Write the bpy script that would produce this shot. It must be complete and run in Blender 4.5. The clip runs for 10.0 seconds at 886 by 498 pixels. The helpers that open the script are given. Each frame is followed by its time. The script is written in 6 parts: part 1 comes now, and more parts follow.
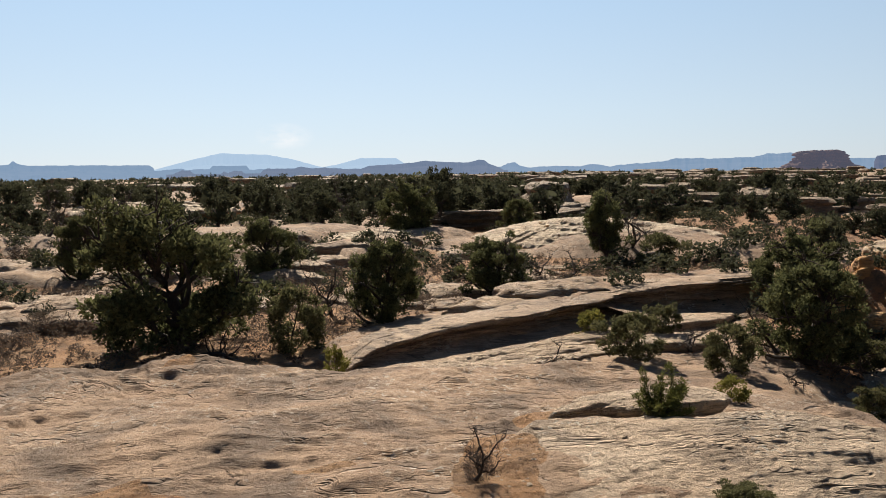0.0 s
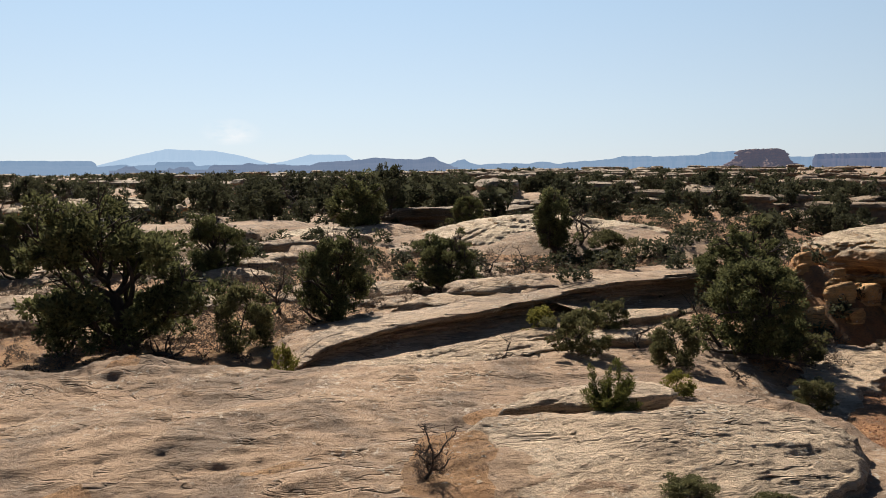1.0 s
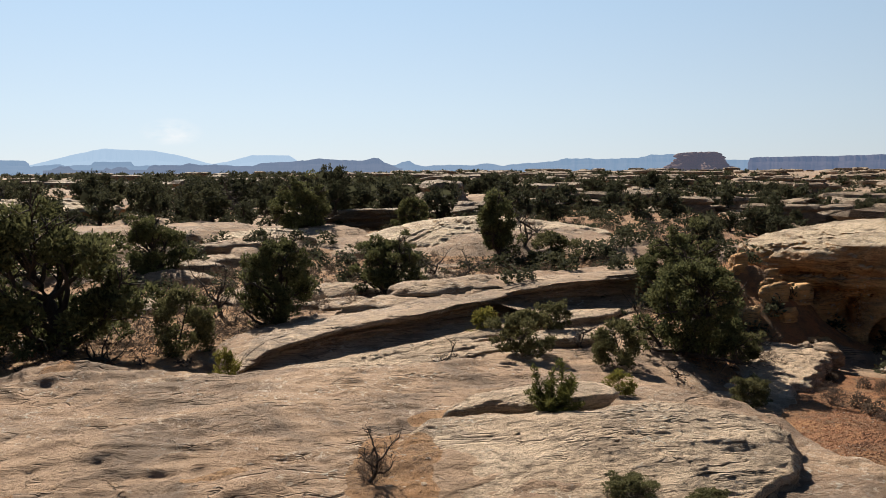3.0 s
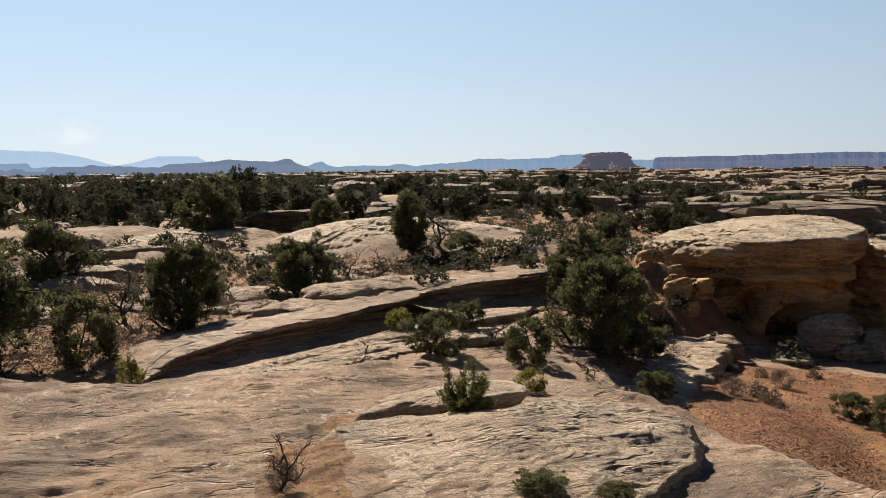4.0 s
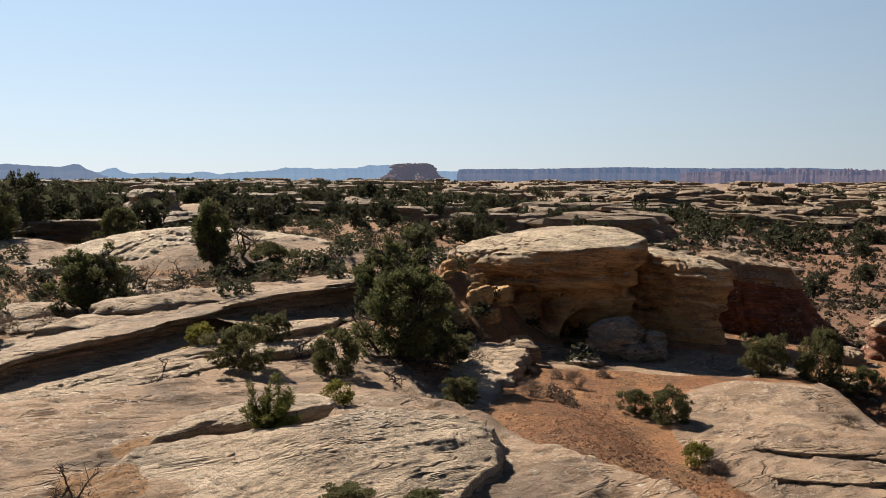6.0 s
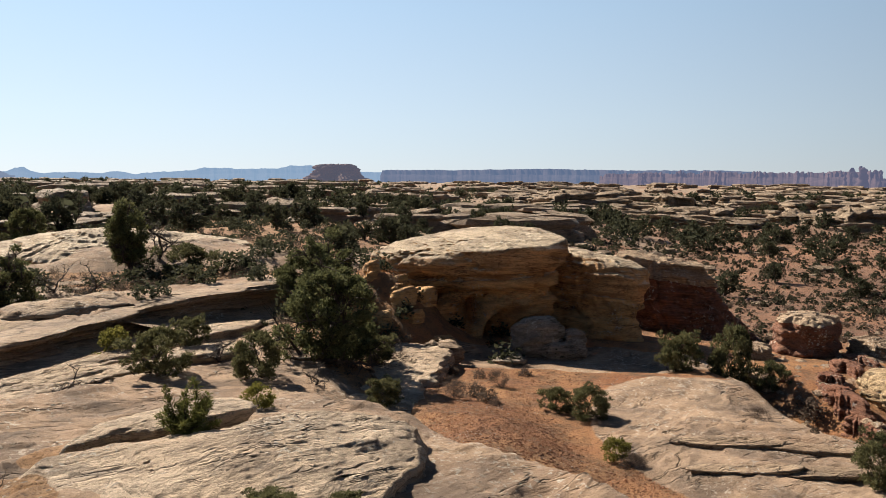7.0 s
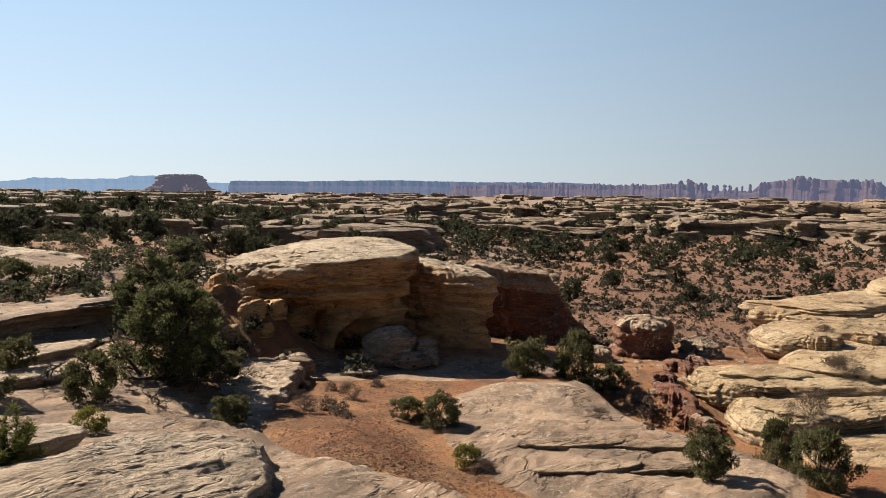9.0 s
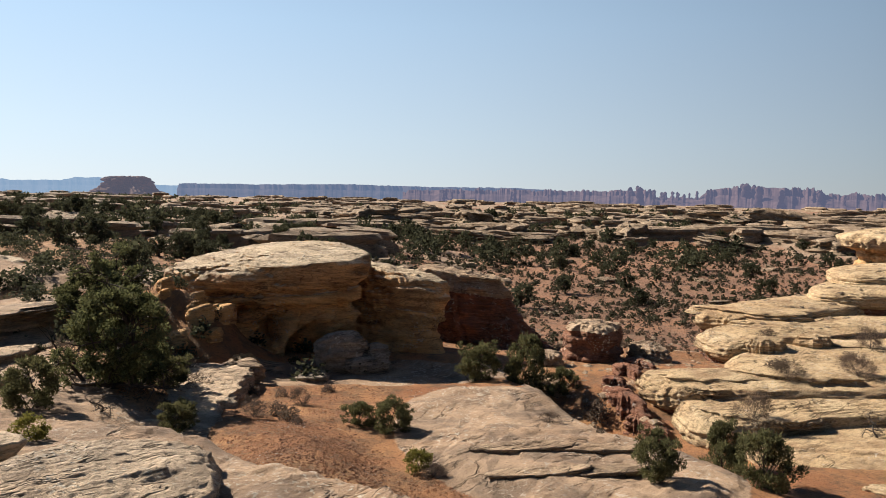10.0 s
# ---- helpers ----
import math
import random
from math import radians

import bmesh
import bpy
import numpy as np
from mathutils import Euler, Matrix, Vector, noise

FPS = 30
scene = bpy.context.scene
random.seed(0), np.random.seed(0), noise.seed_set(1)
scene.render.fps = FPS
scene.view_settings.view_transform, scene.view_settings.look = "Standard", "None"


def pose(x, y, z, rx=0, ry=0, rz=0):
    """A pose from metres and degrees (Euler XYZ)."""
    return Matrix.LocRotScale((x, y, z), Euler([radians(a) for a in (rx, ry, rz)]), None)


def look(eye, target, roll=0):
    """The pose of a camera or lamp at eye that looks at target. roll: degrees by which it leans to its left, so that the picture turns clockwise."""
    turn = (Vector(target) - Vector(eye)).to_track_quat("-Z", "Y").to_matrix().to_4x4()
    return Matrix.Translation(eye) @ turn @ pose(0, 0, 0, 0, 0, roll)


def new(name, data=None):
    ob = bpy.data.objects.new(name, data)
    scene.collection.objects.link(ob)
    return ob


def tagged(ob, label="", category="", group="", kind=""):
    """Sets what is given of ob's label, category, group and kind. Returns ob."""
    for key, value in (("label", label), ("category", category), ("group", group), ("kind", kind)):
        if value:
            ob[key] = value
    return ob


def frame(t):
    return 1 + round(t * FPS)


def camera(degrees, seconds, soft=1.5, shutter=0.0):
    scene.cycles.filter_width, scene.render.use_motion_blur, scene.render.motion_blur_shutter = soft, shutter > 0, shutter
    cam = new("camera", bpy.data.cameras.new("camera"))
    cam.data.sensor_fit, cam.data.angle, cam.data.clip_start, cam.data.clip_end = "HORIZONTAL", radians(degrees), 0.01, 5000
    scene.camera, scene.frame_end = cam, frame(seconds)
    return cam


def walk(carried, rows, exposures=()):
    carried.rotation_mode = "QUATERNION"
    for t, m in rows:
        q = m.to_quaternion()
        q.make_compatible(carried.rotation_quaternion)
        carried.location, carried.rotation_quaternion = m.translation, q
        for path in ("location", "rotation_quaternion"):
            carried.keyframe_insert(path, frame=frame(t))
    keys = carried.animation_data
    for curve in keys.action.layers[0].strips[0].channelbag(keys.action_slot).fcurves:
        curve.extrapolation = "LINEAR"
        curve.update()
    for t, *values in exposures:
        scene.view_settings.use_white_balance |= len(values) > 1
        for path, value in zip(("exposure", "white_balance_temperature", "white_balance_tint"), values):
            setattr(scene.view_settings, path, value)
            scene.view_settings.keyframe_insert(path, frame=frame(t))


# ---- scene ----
# ---- camera ----
cam = camera(57.00, 10.0, soft=0.5)
# seconds, yaw, pitch, roll, and the eye's way from its first place
ROWS = [
    (0.0, 0.0, -5.473, 0.787, 0.0, 0.0, 0.0),
    (0.5, -2.528, -5.776, 0.677, 0.001, 0.017, 0.001),
    (1.0, -3.503, -5.725, 0.592, 0.007, 0.024, 0.004),
    (1.5, -4.596, -5.719, 0.426, 0.01, 0.035, 0.002),
    (2.0, -5.239, -5.681, 0.363, 0.008, 0.033, 0.002),
    (2.2, -5.53, -5.687, 0.37, 0.007, 0.034, 0.005),
    (3.3, -8.642, -5.662, 0.456, 0.025, 0.033, 0.006),
    (3.5, -9.749, -5.693, 0.6, 0.04, 0.046, 0.009),
    (4.0, -13.4, -5.662, 0.55, 0.06, 0.053, 0.012),
    (4.5, -16.649, -5.23, 0.382, 0.086, 0.048, 0.016),
    (5.0, -19.341, -5.103, 0.16, 0.106, 0.044, 0.007),
    (5.5, -22.697, -5.05, -0.04, 0.096, 0.058, 0.011),
    (6.0, -26.867, -5.002, -0.306, 0.091, 0.07, 0.021),
    (6.2, -28.461, -4.966, -0.311, 0.094, 0.067, 0.024),
    (7.3, -33.557, -4.866, -0.572, 0.124, 0.06, 0.01),
    (7.5, -34.734, -4.836, -0.548, 0.142, 0.063, 0.006),
    (8.0, -38.145, -4.755, -0.517, 0.164, 0.073, 0.0),
    (8.5, -40.599, -4.545, -0.585, 0.175, 0.075, -0.002),
    (9.0, -42.546, -4.001, -0.652, 0.182, 0.077, -0.004),
    (9.5, -44.432, -3.715, -1.071, 0.186, 0.085, -0.009),
    (10.0, -45.894, -3.625, -1.132, 0.191, 0.086, -0.008),
]
walk(cam, [(t, pose(x, y, 2.4 + z, 0, 0, yaw) @ pose(0, 0, 0, 90 + pitch) @ pose(0, 0, 0, 0, 0, -roll)) for t, yaw, pitch, roll, x, y, z in ROWS],
     exposures=[(0.0, 1.02), (3.5, 1.03), (6.0, 1.08), (7.5, 1.26), (8.5, 1.16), (10.0, 1.26)])

# ---- light ----
SUN_AZ, SUN_EL = -13.0, 37.8
world = bpy.data.worlds.new("sky")
scene.world = world
world.use_nodes = True
wn, wl = world.node_tree.nodes, world.node_tree.links
sky = wn.new("ShaderNodeTexSky")
sky.sky_type, sky.sun_disc = "NISHITA", False
sky.sun_elevation, sky.sun_rotation = radians(SUN_EL), radians(SUN_AZ)
sky.air_density, sky.dust_density, sky.ozone_density, sky.altitude = 1.0, 0.5, 3.5, 1500
wn["Background"].inputs["Strength"].default_value = 0.0505
# thin high haze: paler towards the horizon, clear and dark overhead
up = wn.new("ShaderNodeSeparateXYZ")
wl.new(wn.new("ShaderNodeTexCoord").outputs["Generated"], up.inputs[0])
veil = wn.new("ShaderNodeValToRGB")
tones = ((0.0, (5.6, 6.25, 6.9)), (0.07, (5.3, 6.3, 7.2)), (0.2, (4.3, 5.8, 7.4)), (0.35, (2.9, 4.4, 6.4)), (0.5, (0.9, 1.6, 2.9)), (1.0, (0.3, 0.6, 1.3)))
while len(veil.color_ramp.elements) < len(tones):
    veil.color_ramp.elements.new(0.5)
for k, (p, c) in enumerate(tones):
    veil.color_ramp.elements[k].position = p
    veil.color_ramp.elements[k].color = (*c, 1)
wl.new(up.outputs["Z"], veil.inputs["Fac"])
hazy = wn.new("ShaderNodeMix")
hazy.data_type = "RGBA"
hazy.inputs[0].default_value = 0.85
wl.new(sky.outputs["Color"], hazy.inputs[6])
towards = wn.new("ShaderNodeVectorMath")
towards.operation = "DOT_PRODUCT"
towards.inputs[1].default_value = (math.sin(radians(SUN_AZ)), math.cos(radians(SUN_AZ)), 0.0)
wl.new(up.inputs[0].links[0].from_socket, towards.inputs[0])
half = wn.new("ShaderNodeMath")
half.operation = "MULTIPLY_ADD"
half.inputs[1].default_value, half.inputs[2].default_value = 0.5, 0.5
wl.new(towards.outputs["Value"], half.inputs[0])
glow = wn.new("ShaderNodeValToRGB")
shine = ((0.0, 0.21), (0.4, 0.27), (0.54, 0.58), (0.75, 0.90), (1.0, 1.24))
while len(glow.color_ramp.elements) < len(shine):
    glow.color_ramp.elements.new(0.5)
for k, (p, c) in enumerate(shine):
    glow.color_ramp.elements[k].position = p
    glow.color_ramp.elements[k].color = (c, c, c, 1)
wl.new(half.outputs[0], glow.inputs["Fac"])
lit = wn.new("ShaderNodeVectorMath")
lit.operation = "SCALE"
wl.new(veil.outputs["Color"], lit.inputs[0])
wl.new(glow.outputs["Color"], lit.inputs["Scale"])
wl.new(lit.outputs["Vector"], hazy.inputs[7])
wl.new(hazy.outputs[2], wn["Background"].inputs["Color"])
sun = new("sun", bpy.data.lights.new("sun", "SUN"))
sun.data.energy, sun.data.angle, sun.data.color = 4.4, radians(0.55), (1.0, 0.90, 0.75)
ways = Vector((math.sin(radians(SUN_AZ)) * math.cos(radians(SUN_EL)), math.cos(radians(SUN_AZ)) * math.cos(radians(SUN_EL)), math.sin(radians(SUN_EL))))
sun.matrix_world = look(ways * 50, (0, 0, 0))


# ---- materials ----
def material(name):
    m = bpy.data.materials.new(name)
    m.use_nodes = True
    n, l = m.node_tree.nodes, m.node_tree.links
    b = n["Principled BSDF"]
    b.inputs["Specular IOR Level"].default_value = 0.3
    return m, n, l, b


def position(n, l, scale):
    g = n.new("ShaderNodeNewGeometry")
    v = n.new("ShaderNodeVectorMath")
    v.operation = "MULTIPLY"
    v.inputs[1].default_value = scale
    l.new(g.outputs["Position"], v.inputs[0])
    return v.outputs[0]


def noise_of(n, l, where, scale, detail=5.0, rough=0.6, distort=0.0):
    t = n.new("ShaderNodeTexNoise")
    t.inputs["Scale"].default_value, t.inputs["Detail"].default_value = scale, detail
    t.inputs["Roughness"].default_value, t.inputs["Distortion"].default_value = rough, distort
    l.new(where, t.inputs["Vector"])
    return t.outputs["Fac"]


def ramp(n, l, value, stops):
    r = n.new("ShaderNodeValToRGB")
    e = r.color_ramp.elements
    while len(e) < len(stops):
        e.new(0.5)
    for k, (p, c) in enumerate(stops):
        e[k].position = p
        e[k].color = (*c, 1) if isinstance(c, tuple) else (c, c, c, 1)
    l.new(value, r.inputs["Fac"])
    return r.outputs["Color"]


def mixed(n, l, fac, a, b, kind="MIX"):
    m = n.new("ShaderNodeMix")
    m.data_type, m.blend_type = "RGBA", kind
    for key, v in (("Factor", fac), ("A", a), ("B", b)):
        s = [i for i in m.inputs if i.name == key and (i.type == "RGBA" or key == "Factor" and i.type == "VALUE")][0]
        if isinstance(v, tuple):
            s.default_value = (*v, 1)
        elif isinstance(v, (int, float)):
            s.default_value = v
        else:
            l.new(v, s)
    return [o for o in m.outputs if o.type == "RGBA"][0]


def bumped(n, l, b, height, strength, distance):
    k = n.new("ShaderNodeBump")
    k.inputs["Strength"].default_value, k.inputs["Distance"].default_value = strength, distance
    l.new(height, k.inputs["Height"])
    l.new(k.outputs[0], b.inputs["Normal"])


def line_of(n, l, value, width):
    """1 on the thin lines where a noise crosses its middle."""
    a = n.new("ShaderNodeMath")
    a.operation = "SUBTRACT"
    l.new(value, a.inputs[0])
    a.inputs[1].default_value = 0.5
    b = n.new("ShaderNodeMath")
    b.operation = "ABSOLUTE"
    l.new(a.outputs[0], b.inputs[0])
    return ramp(n, l, b.outputs[0], ((0.0, 1.0), (width, 0.0)))


def turned(n, l, degrees, scale):
    """World place turned about the vertical and stretched, for beds that run aslant."""
    m = n.new("ShaderNodeMapping")
    m.vector_type = "POINT"
    m.inputs["Rotation"].default_value = (0, 0, radians(degrees))
    m.inputs["Scale"].default_value = scale
    g = n.new("ShaderNodeNewGeometry")
    l.new(g.outputs["Position"], m.inputs["Vector"])
    return m.outputs[0]


def rock_colour(n, l, pale, tan, dark, strata=9.0, aslant=-14, lines=1.0):
    """Bedded sandstone: broad tone, thin beds, slits, black varnish and pale specks. Returns colour and height."""
    flat = position(n, l, (1, 1, 1))
    beds = position(n, l, (0.7, 0.7, strata))
    c = mixed(n, l, ramp(n, l, noise_of(n, l, flat, 0.45, 6, 0.6, 0.4), ((0.35, 0.0), (0.65, 1.0))), tan, pale)
    band = noise_of(n, l, beds, 1.6, 6, 0.65, 0.6)
    c = mixed(n, l, ramp(n, l, band, ((0.38, 0.6 * lines), (0.54, 0.0))), c, dark)
    streak = noise_of(n, l, turned(n, l, aslant, (1.6, 8.0, 22.0)), 1.3, 6, 0.7, 0.5)
    c = mixed(n, l, ramp(n, l, streak, ((0.34, 0.85 * lines), (0.48, 0.0))), c, tuple(v * 0.33 for v in tan))
    ripple = noise_of(n, l, turned(n, l, aslant - 5, (6.0, 24.0, 46.0)), 1.2, 5, 0.7, 1.4)
    c = mixed(n, l, ramp(n, l, ripple, ((0.36, 0.75 * lines), (0.46, 0.0))), c, tuple(v * 0.36 for v in tan))
    slit = line_of(n, l, noise_of(n, l, turned(n, l, aslant + 4, (0.5, 2.2, 5.0)), 1.2, 4, 0.55, 0.8), 0.03)
    where = ramp(n, l, noise_of(n, l, flat, 1.1, 3), ((0.5, 0.0), (0.58, 0.9)))
    slit = mixed(n, l, 1.0, slit, where, "MULTIPLY")
    c = mixed(n, l, slit, c, tuple(v * 0.22 for v in tan))
    fine = noise_of(n, l, flat, 30, 6, 0.8)
    c = mixed(n, l, ramp(n, l, fine, ((0.32, 0.7), (0.45, 0.0))), c, tuple(v * 0.25 for v in tan))
    c = mixed(n, l, ramp(n, l, fine, ((0.55, 0.0), (0.68, 0.4))), c, tuple(min(1, v * 1.3) for v in pale))
    lich = noise_of(n, l, flat, 2.6, 8, 0.75, 0.3)
    c = mixed(n, l, ramp(n, l, lich, ((0.58, 0.0), (0.70, 0.6))), c, (0.075, 0.062, 0.055))
    spot = noise_of(n, l, flat, 6.5, 3, 0.5, 1.0)
    c = mixed(n, l, ramp(n, l, spot, ((0.67, 0.0), (0.71, 0.5))), c, (0.5, 0.46, 0.41))
    fleck = mixed(n, l, 1.0, ramp(n, l, noise_of(n, l, flat, 17, 2, 0.5, 0.6), ((0.6, 0.0), (0.64, 1.0))), ramp(n, l, noise_of(n, l, flat, 0.8, 3), ((0.52, 0.0), (0.6, 0.75))), "MULTIPLY")
    c = mixed(n, l, fleck, c, (0.62, 0.56, 0.47))
    h = mixed(n, l, 0.5, streak, fine)
    h = mixed(n, l, 0.4, h, band)
    h = mixed(n, l, 0.3, h, ripple)
    h = mixed(n, l, slit, h, (0.0, 0.0, 0.0))
    return c, h


def rock_material(name, pale, tan, dark, strata=9.0, rough=0.8, relief=0.14, aslant=-14, lines=1.0, face=None):
    """face: the fresher colour of the steep sides, where the flat top has bleached."""
    m, n, l, b = material(name)
    c, h = rock_colour(n, l, pale, tan, dark, strata, aslant, lines)
    if face:
        s = n.new("ShaderNodeSeparateXYZ")
        l.new(n.new("ShaderNodeNewGeometry").outputs["Normal"], s.inputs[0])
        fresh = mixed(n, l, 1.0, c, face, "MULTIPLY")
        c = mixed(n, l, ramp(n, l, s.outputs["Z"], ((0.35, 0.0), (0.7, 1.0))), fresh, c)
    l.new(c, b.inputs["Base Color"])
    b.inputs["Roughness"].default_value = rough
    bumped(n, l, b, h, 1.0, relief)
    return m


SANDSTONE = rock_material("sandstone", (0.54, 0.39, 0.265), (0.40, 0.27, 0.175), (0.10, 0.068, 0.048))
PALE_STONE = rock_material("pale_sandstone", (0.74, 0.575, 0.42), (0.61, 0.44, 0.30), (0.17, 0.12, 0.085), 7.0, 0.8, 0.2)
ORANGE_STONE = rock_material("orange_sandstone", (0.78, 0.51, 0.25), (0.72, 0.39, 0.16), (0.10, 0.05, 0.028), 4.0, 0.8, 0.2, 46, 0.7)
CAP_STONE = rock_material("pale_cap_sandstone", (0.72, 0.58, 0.42), (0.60, 0.45, 0.30), (0.17, 0.11, 0.075), 6.0, 0.8, 0.18, 46, 1.0, (1.0, 0.74, 0.50))
YELLOW_STONE = rock_material("yellow_sandstone", (0.66, 0.50, 0.31), (0.56, 0.38, 0.21), (0.22, 0.11, 0.055), 8.0, 0.8, 0.16, 65)
RED_STONE = rock_material("red_sandstone", (0.30, 0.14, 0.085), (0.22, 0.085, 0.048), (0.06, 0.028, 0.022), 7.0, 0.8, 0.12)
GREY_STONE = rock_material("grey_boulder_stone", (0.48, 0.40, 0.32), (0.36, 0.29, 0.225), (0.08, 0.06, 0.048), 4.0)
FAR_STONE = rock_material("banded_outcrop_stone", (0.38, 0.28, 0.19), (0.25, 0.17, 0.11), (0.045, 0.03, 0.022), 5.0, 0.8, 0.2)


def ground_material():
    m, n, l, b = material("desert_ground")
    flat = position(n, l, (1, 1, 1))
    c, h = rock_colour(n, l, (0.51, 0.355, 0.24), (0.365, 0.237, 0.153), (0.13, 0.085, 0.06), 9.0, -14, 0.3)
    worn = noise_of(n, l, flat, 0.55, 8, 0.68, 1.2)
    c = mixed(n, l, ramp(n, l, worn, ((0.45, 0.0), (0.60, 0.7))), c, (0.14, 0.105, 0.083))
    patch = mixed(n, l, 1.0, ramp(n, l, noise_of(n, l, flat, 9, 4, 0.65, 1.2), ((0.56, 0.0), (0.60, 1.0))), ramp(n, l, noise_of(n, l, flat, 0.7, 4), ((0.5, 0.0), (0.58, 0.75))), "MULTIPLY")
    c = mixed(n, l, patch, c, (0.56, 0.47, 0.38))
    pock = ramp(n, l, noise_of(n, l, turned(n, l, -17, (7.0, 16.0, 16.0)), 1.0, 5, 0.7, 0.8), ((0.30, 0.85), (0.40, 0.0)))
    c = mixed(n, l, pock, c, (0.07, 0.048, 0.034))
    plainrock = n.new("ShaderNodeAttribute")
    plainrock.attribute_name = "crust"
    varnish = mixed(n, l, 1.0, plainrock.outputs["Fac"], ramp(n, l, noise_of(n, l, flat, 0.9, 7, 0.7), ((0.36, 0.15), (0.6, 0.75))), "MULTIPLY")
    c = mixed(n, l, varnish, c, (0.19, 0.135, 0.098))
    sand = mixed(n, l, ramp(n, l, noise_of(n, l, flat, 0.8, 6, 0.65), ((0.35, 0.0), (0.65, 1.0))), (0.49, 0.26, 0.122), (0.54, 0.335, 0.182))
    redsoil = mixed(n, l, ramp(n, l, noise_of(n, l, flat, 0.7, 6, 0.65), ((0.35, 0.0), (0.65, 1.0))), (0.40, 0.17, 0.078), (0.55, 0.285, 0.13))
    at = {}
    for key in ("rock", "red", "crust"):
        at[key] = n.new("ShaderNodeAttribute")
        at[key].attribute_name = key
    soil = mixed(n, l, at["red"].outputs["Fac"], sand, redsoil)
    dull = mixed(n, l, ramp(n, l, noise_of(n, l, flat, 0.12, 6, 0.65), ((0.4, 0.0), (0.62, 1.0))), (0.21, 0.112, 0.073), (0.34, 0.172, 0.10))
    soil = mixed(n, l, at["crust"].outputs["Fac"], soil, dull)
    grain = noise_of(n, l, flat, 22, 6, 0.8)
    soil = mixed(n, l, ramp(n, l, grain, ((0.36, 0.75), (0.48, 0.0))), soil, (0.09, 0.05, 0.03))
    litter = noise_of(n, l, flat, 1.7, 7, 0.75)
    soil = mixed(n, l, ramp(n, l, litter, ((0.46, 0.0), (0.62, 0.75))), soil, (0.15, 0.095, 0.062))
    edge = n.new("ShaderNodeMath")
    edge.operation = "MULTIPLY_ADD"
    l.new(noise_of(n, l, flat, 3.0, 6, 0.7), edge.inputs[0])
    edge.inputs[1].default_value = 0.7
    l.new(at["rock"].outputs["Fac"], edge.inputs[2])
    isrock = ramp(n, l, edge.outputs[0], ((0.70, 0.0), (0.92, 1.0)))
    l.new(mixed(n, l, isrock, soil, c), b.inputs["Base Color"])
    b.inputs["Roughness"].default_value = 0.93
    bumped(n, l, b, mixed(n, l, isrock, grain, h), 1.0, 0.13)
    return m


GROUND = ground_material()
CRUST = rock_material("soil_crust", (0.44, 0.205, 0.10), (0.34, 0.145, 0.068), (0.12, 0.058, 0.034), 1.0)


def leaf_material(name, a, c2):
    m, n, l, b = material(name)
    info = n.new("ShaderNodeObjectInfo")
    isl = n.new("ShaderNodeNewGeometry")
    c = mixed(n, l, isl.outputs["Random Per Island"], a, c2)
    c = mixed(n, l, ramp(n, l, noise_of(n, l, position(n, l, (1, 1, 1)), 3.0, 3), ((0.35, 0.0), (0.7, 0.6))), c, tuple(v * 1.5 for v in c2))
    c = mixed(n, l, info.outputs["Random"], c, mixed(n, l, 0.18, c, (0.09, 0.085, 0.04)))
    l.new(c, b.inputs["Base Color"])
    b.inputs["Roughness"].default_value = 0.8
    b.inputs["Specular IOR Level"].default_value = 0.05
    t = n.new("ShaderNodeBsdfTranslucent")
    l.new(c, t.inputs["Color"])
    mx = n.new("ShaderNodeMixShader")
    mx.inputs[0].default_value = 0.36
    l.new(b.outputs[0], mx.inputs[1])
    l.new(t.outputs[0], mx.inputs[2])
    l.new(mx.outputs[0], n["Material Output"].inputs["Surface"])
    return m


PINE = leaf_material("pinyon_needles", (0.018, 0.022, 0.010), (0.138, 0.142, 0.064))
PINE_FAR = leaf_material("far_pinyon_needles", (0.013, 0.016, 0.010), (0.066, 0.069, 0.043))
YOUNG = leaf_material("young_pine_needles", (0.028, 0.034, 0.010), (0.14, 0.142, 0.04))
BRIGHT = leaf_material("bright_shrub_leaves", (0.09, 0.09, 0.022), (0.20, 0.18, 0.045))
OLIVE = leaf_material("olive_shrub_leaves", (0.036, 0.038, 0.018), (0.14, 0.134, 0.064))
DRY = leaf_material("dry_brush", (0.06, 0.046, 0.038), (0.14, 0.10, 0.08))


def bark_material(name, a, c2):
    m, n, l, b = material(name)
    v = noise_of(n, l, position(n, l, (30, 30, 5)), 1.0, 4, 0.7)
    l.new(mixed(n, l, v, a, c2), b.inputs["Base Color"])
    b.inputs["Roughness"].default_value = 0.9
    bumped(n, l, b, v, 0.7, 0.01)
    return m


BARK = bark_material("dark_bark", (0.022, 0.017, 0.014), (0.08, 0.06, 0.048))
DEADWOOD = bark_material("weathered_deadwood", (0.03, 0.024, 0.021), (0.11, 0.088, 0.075))


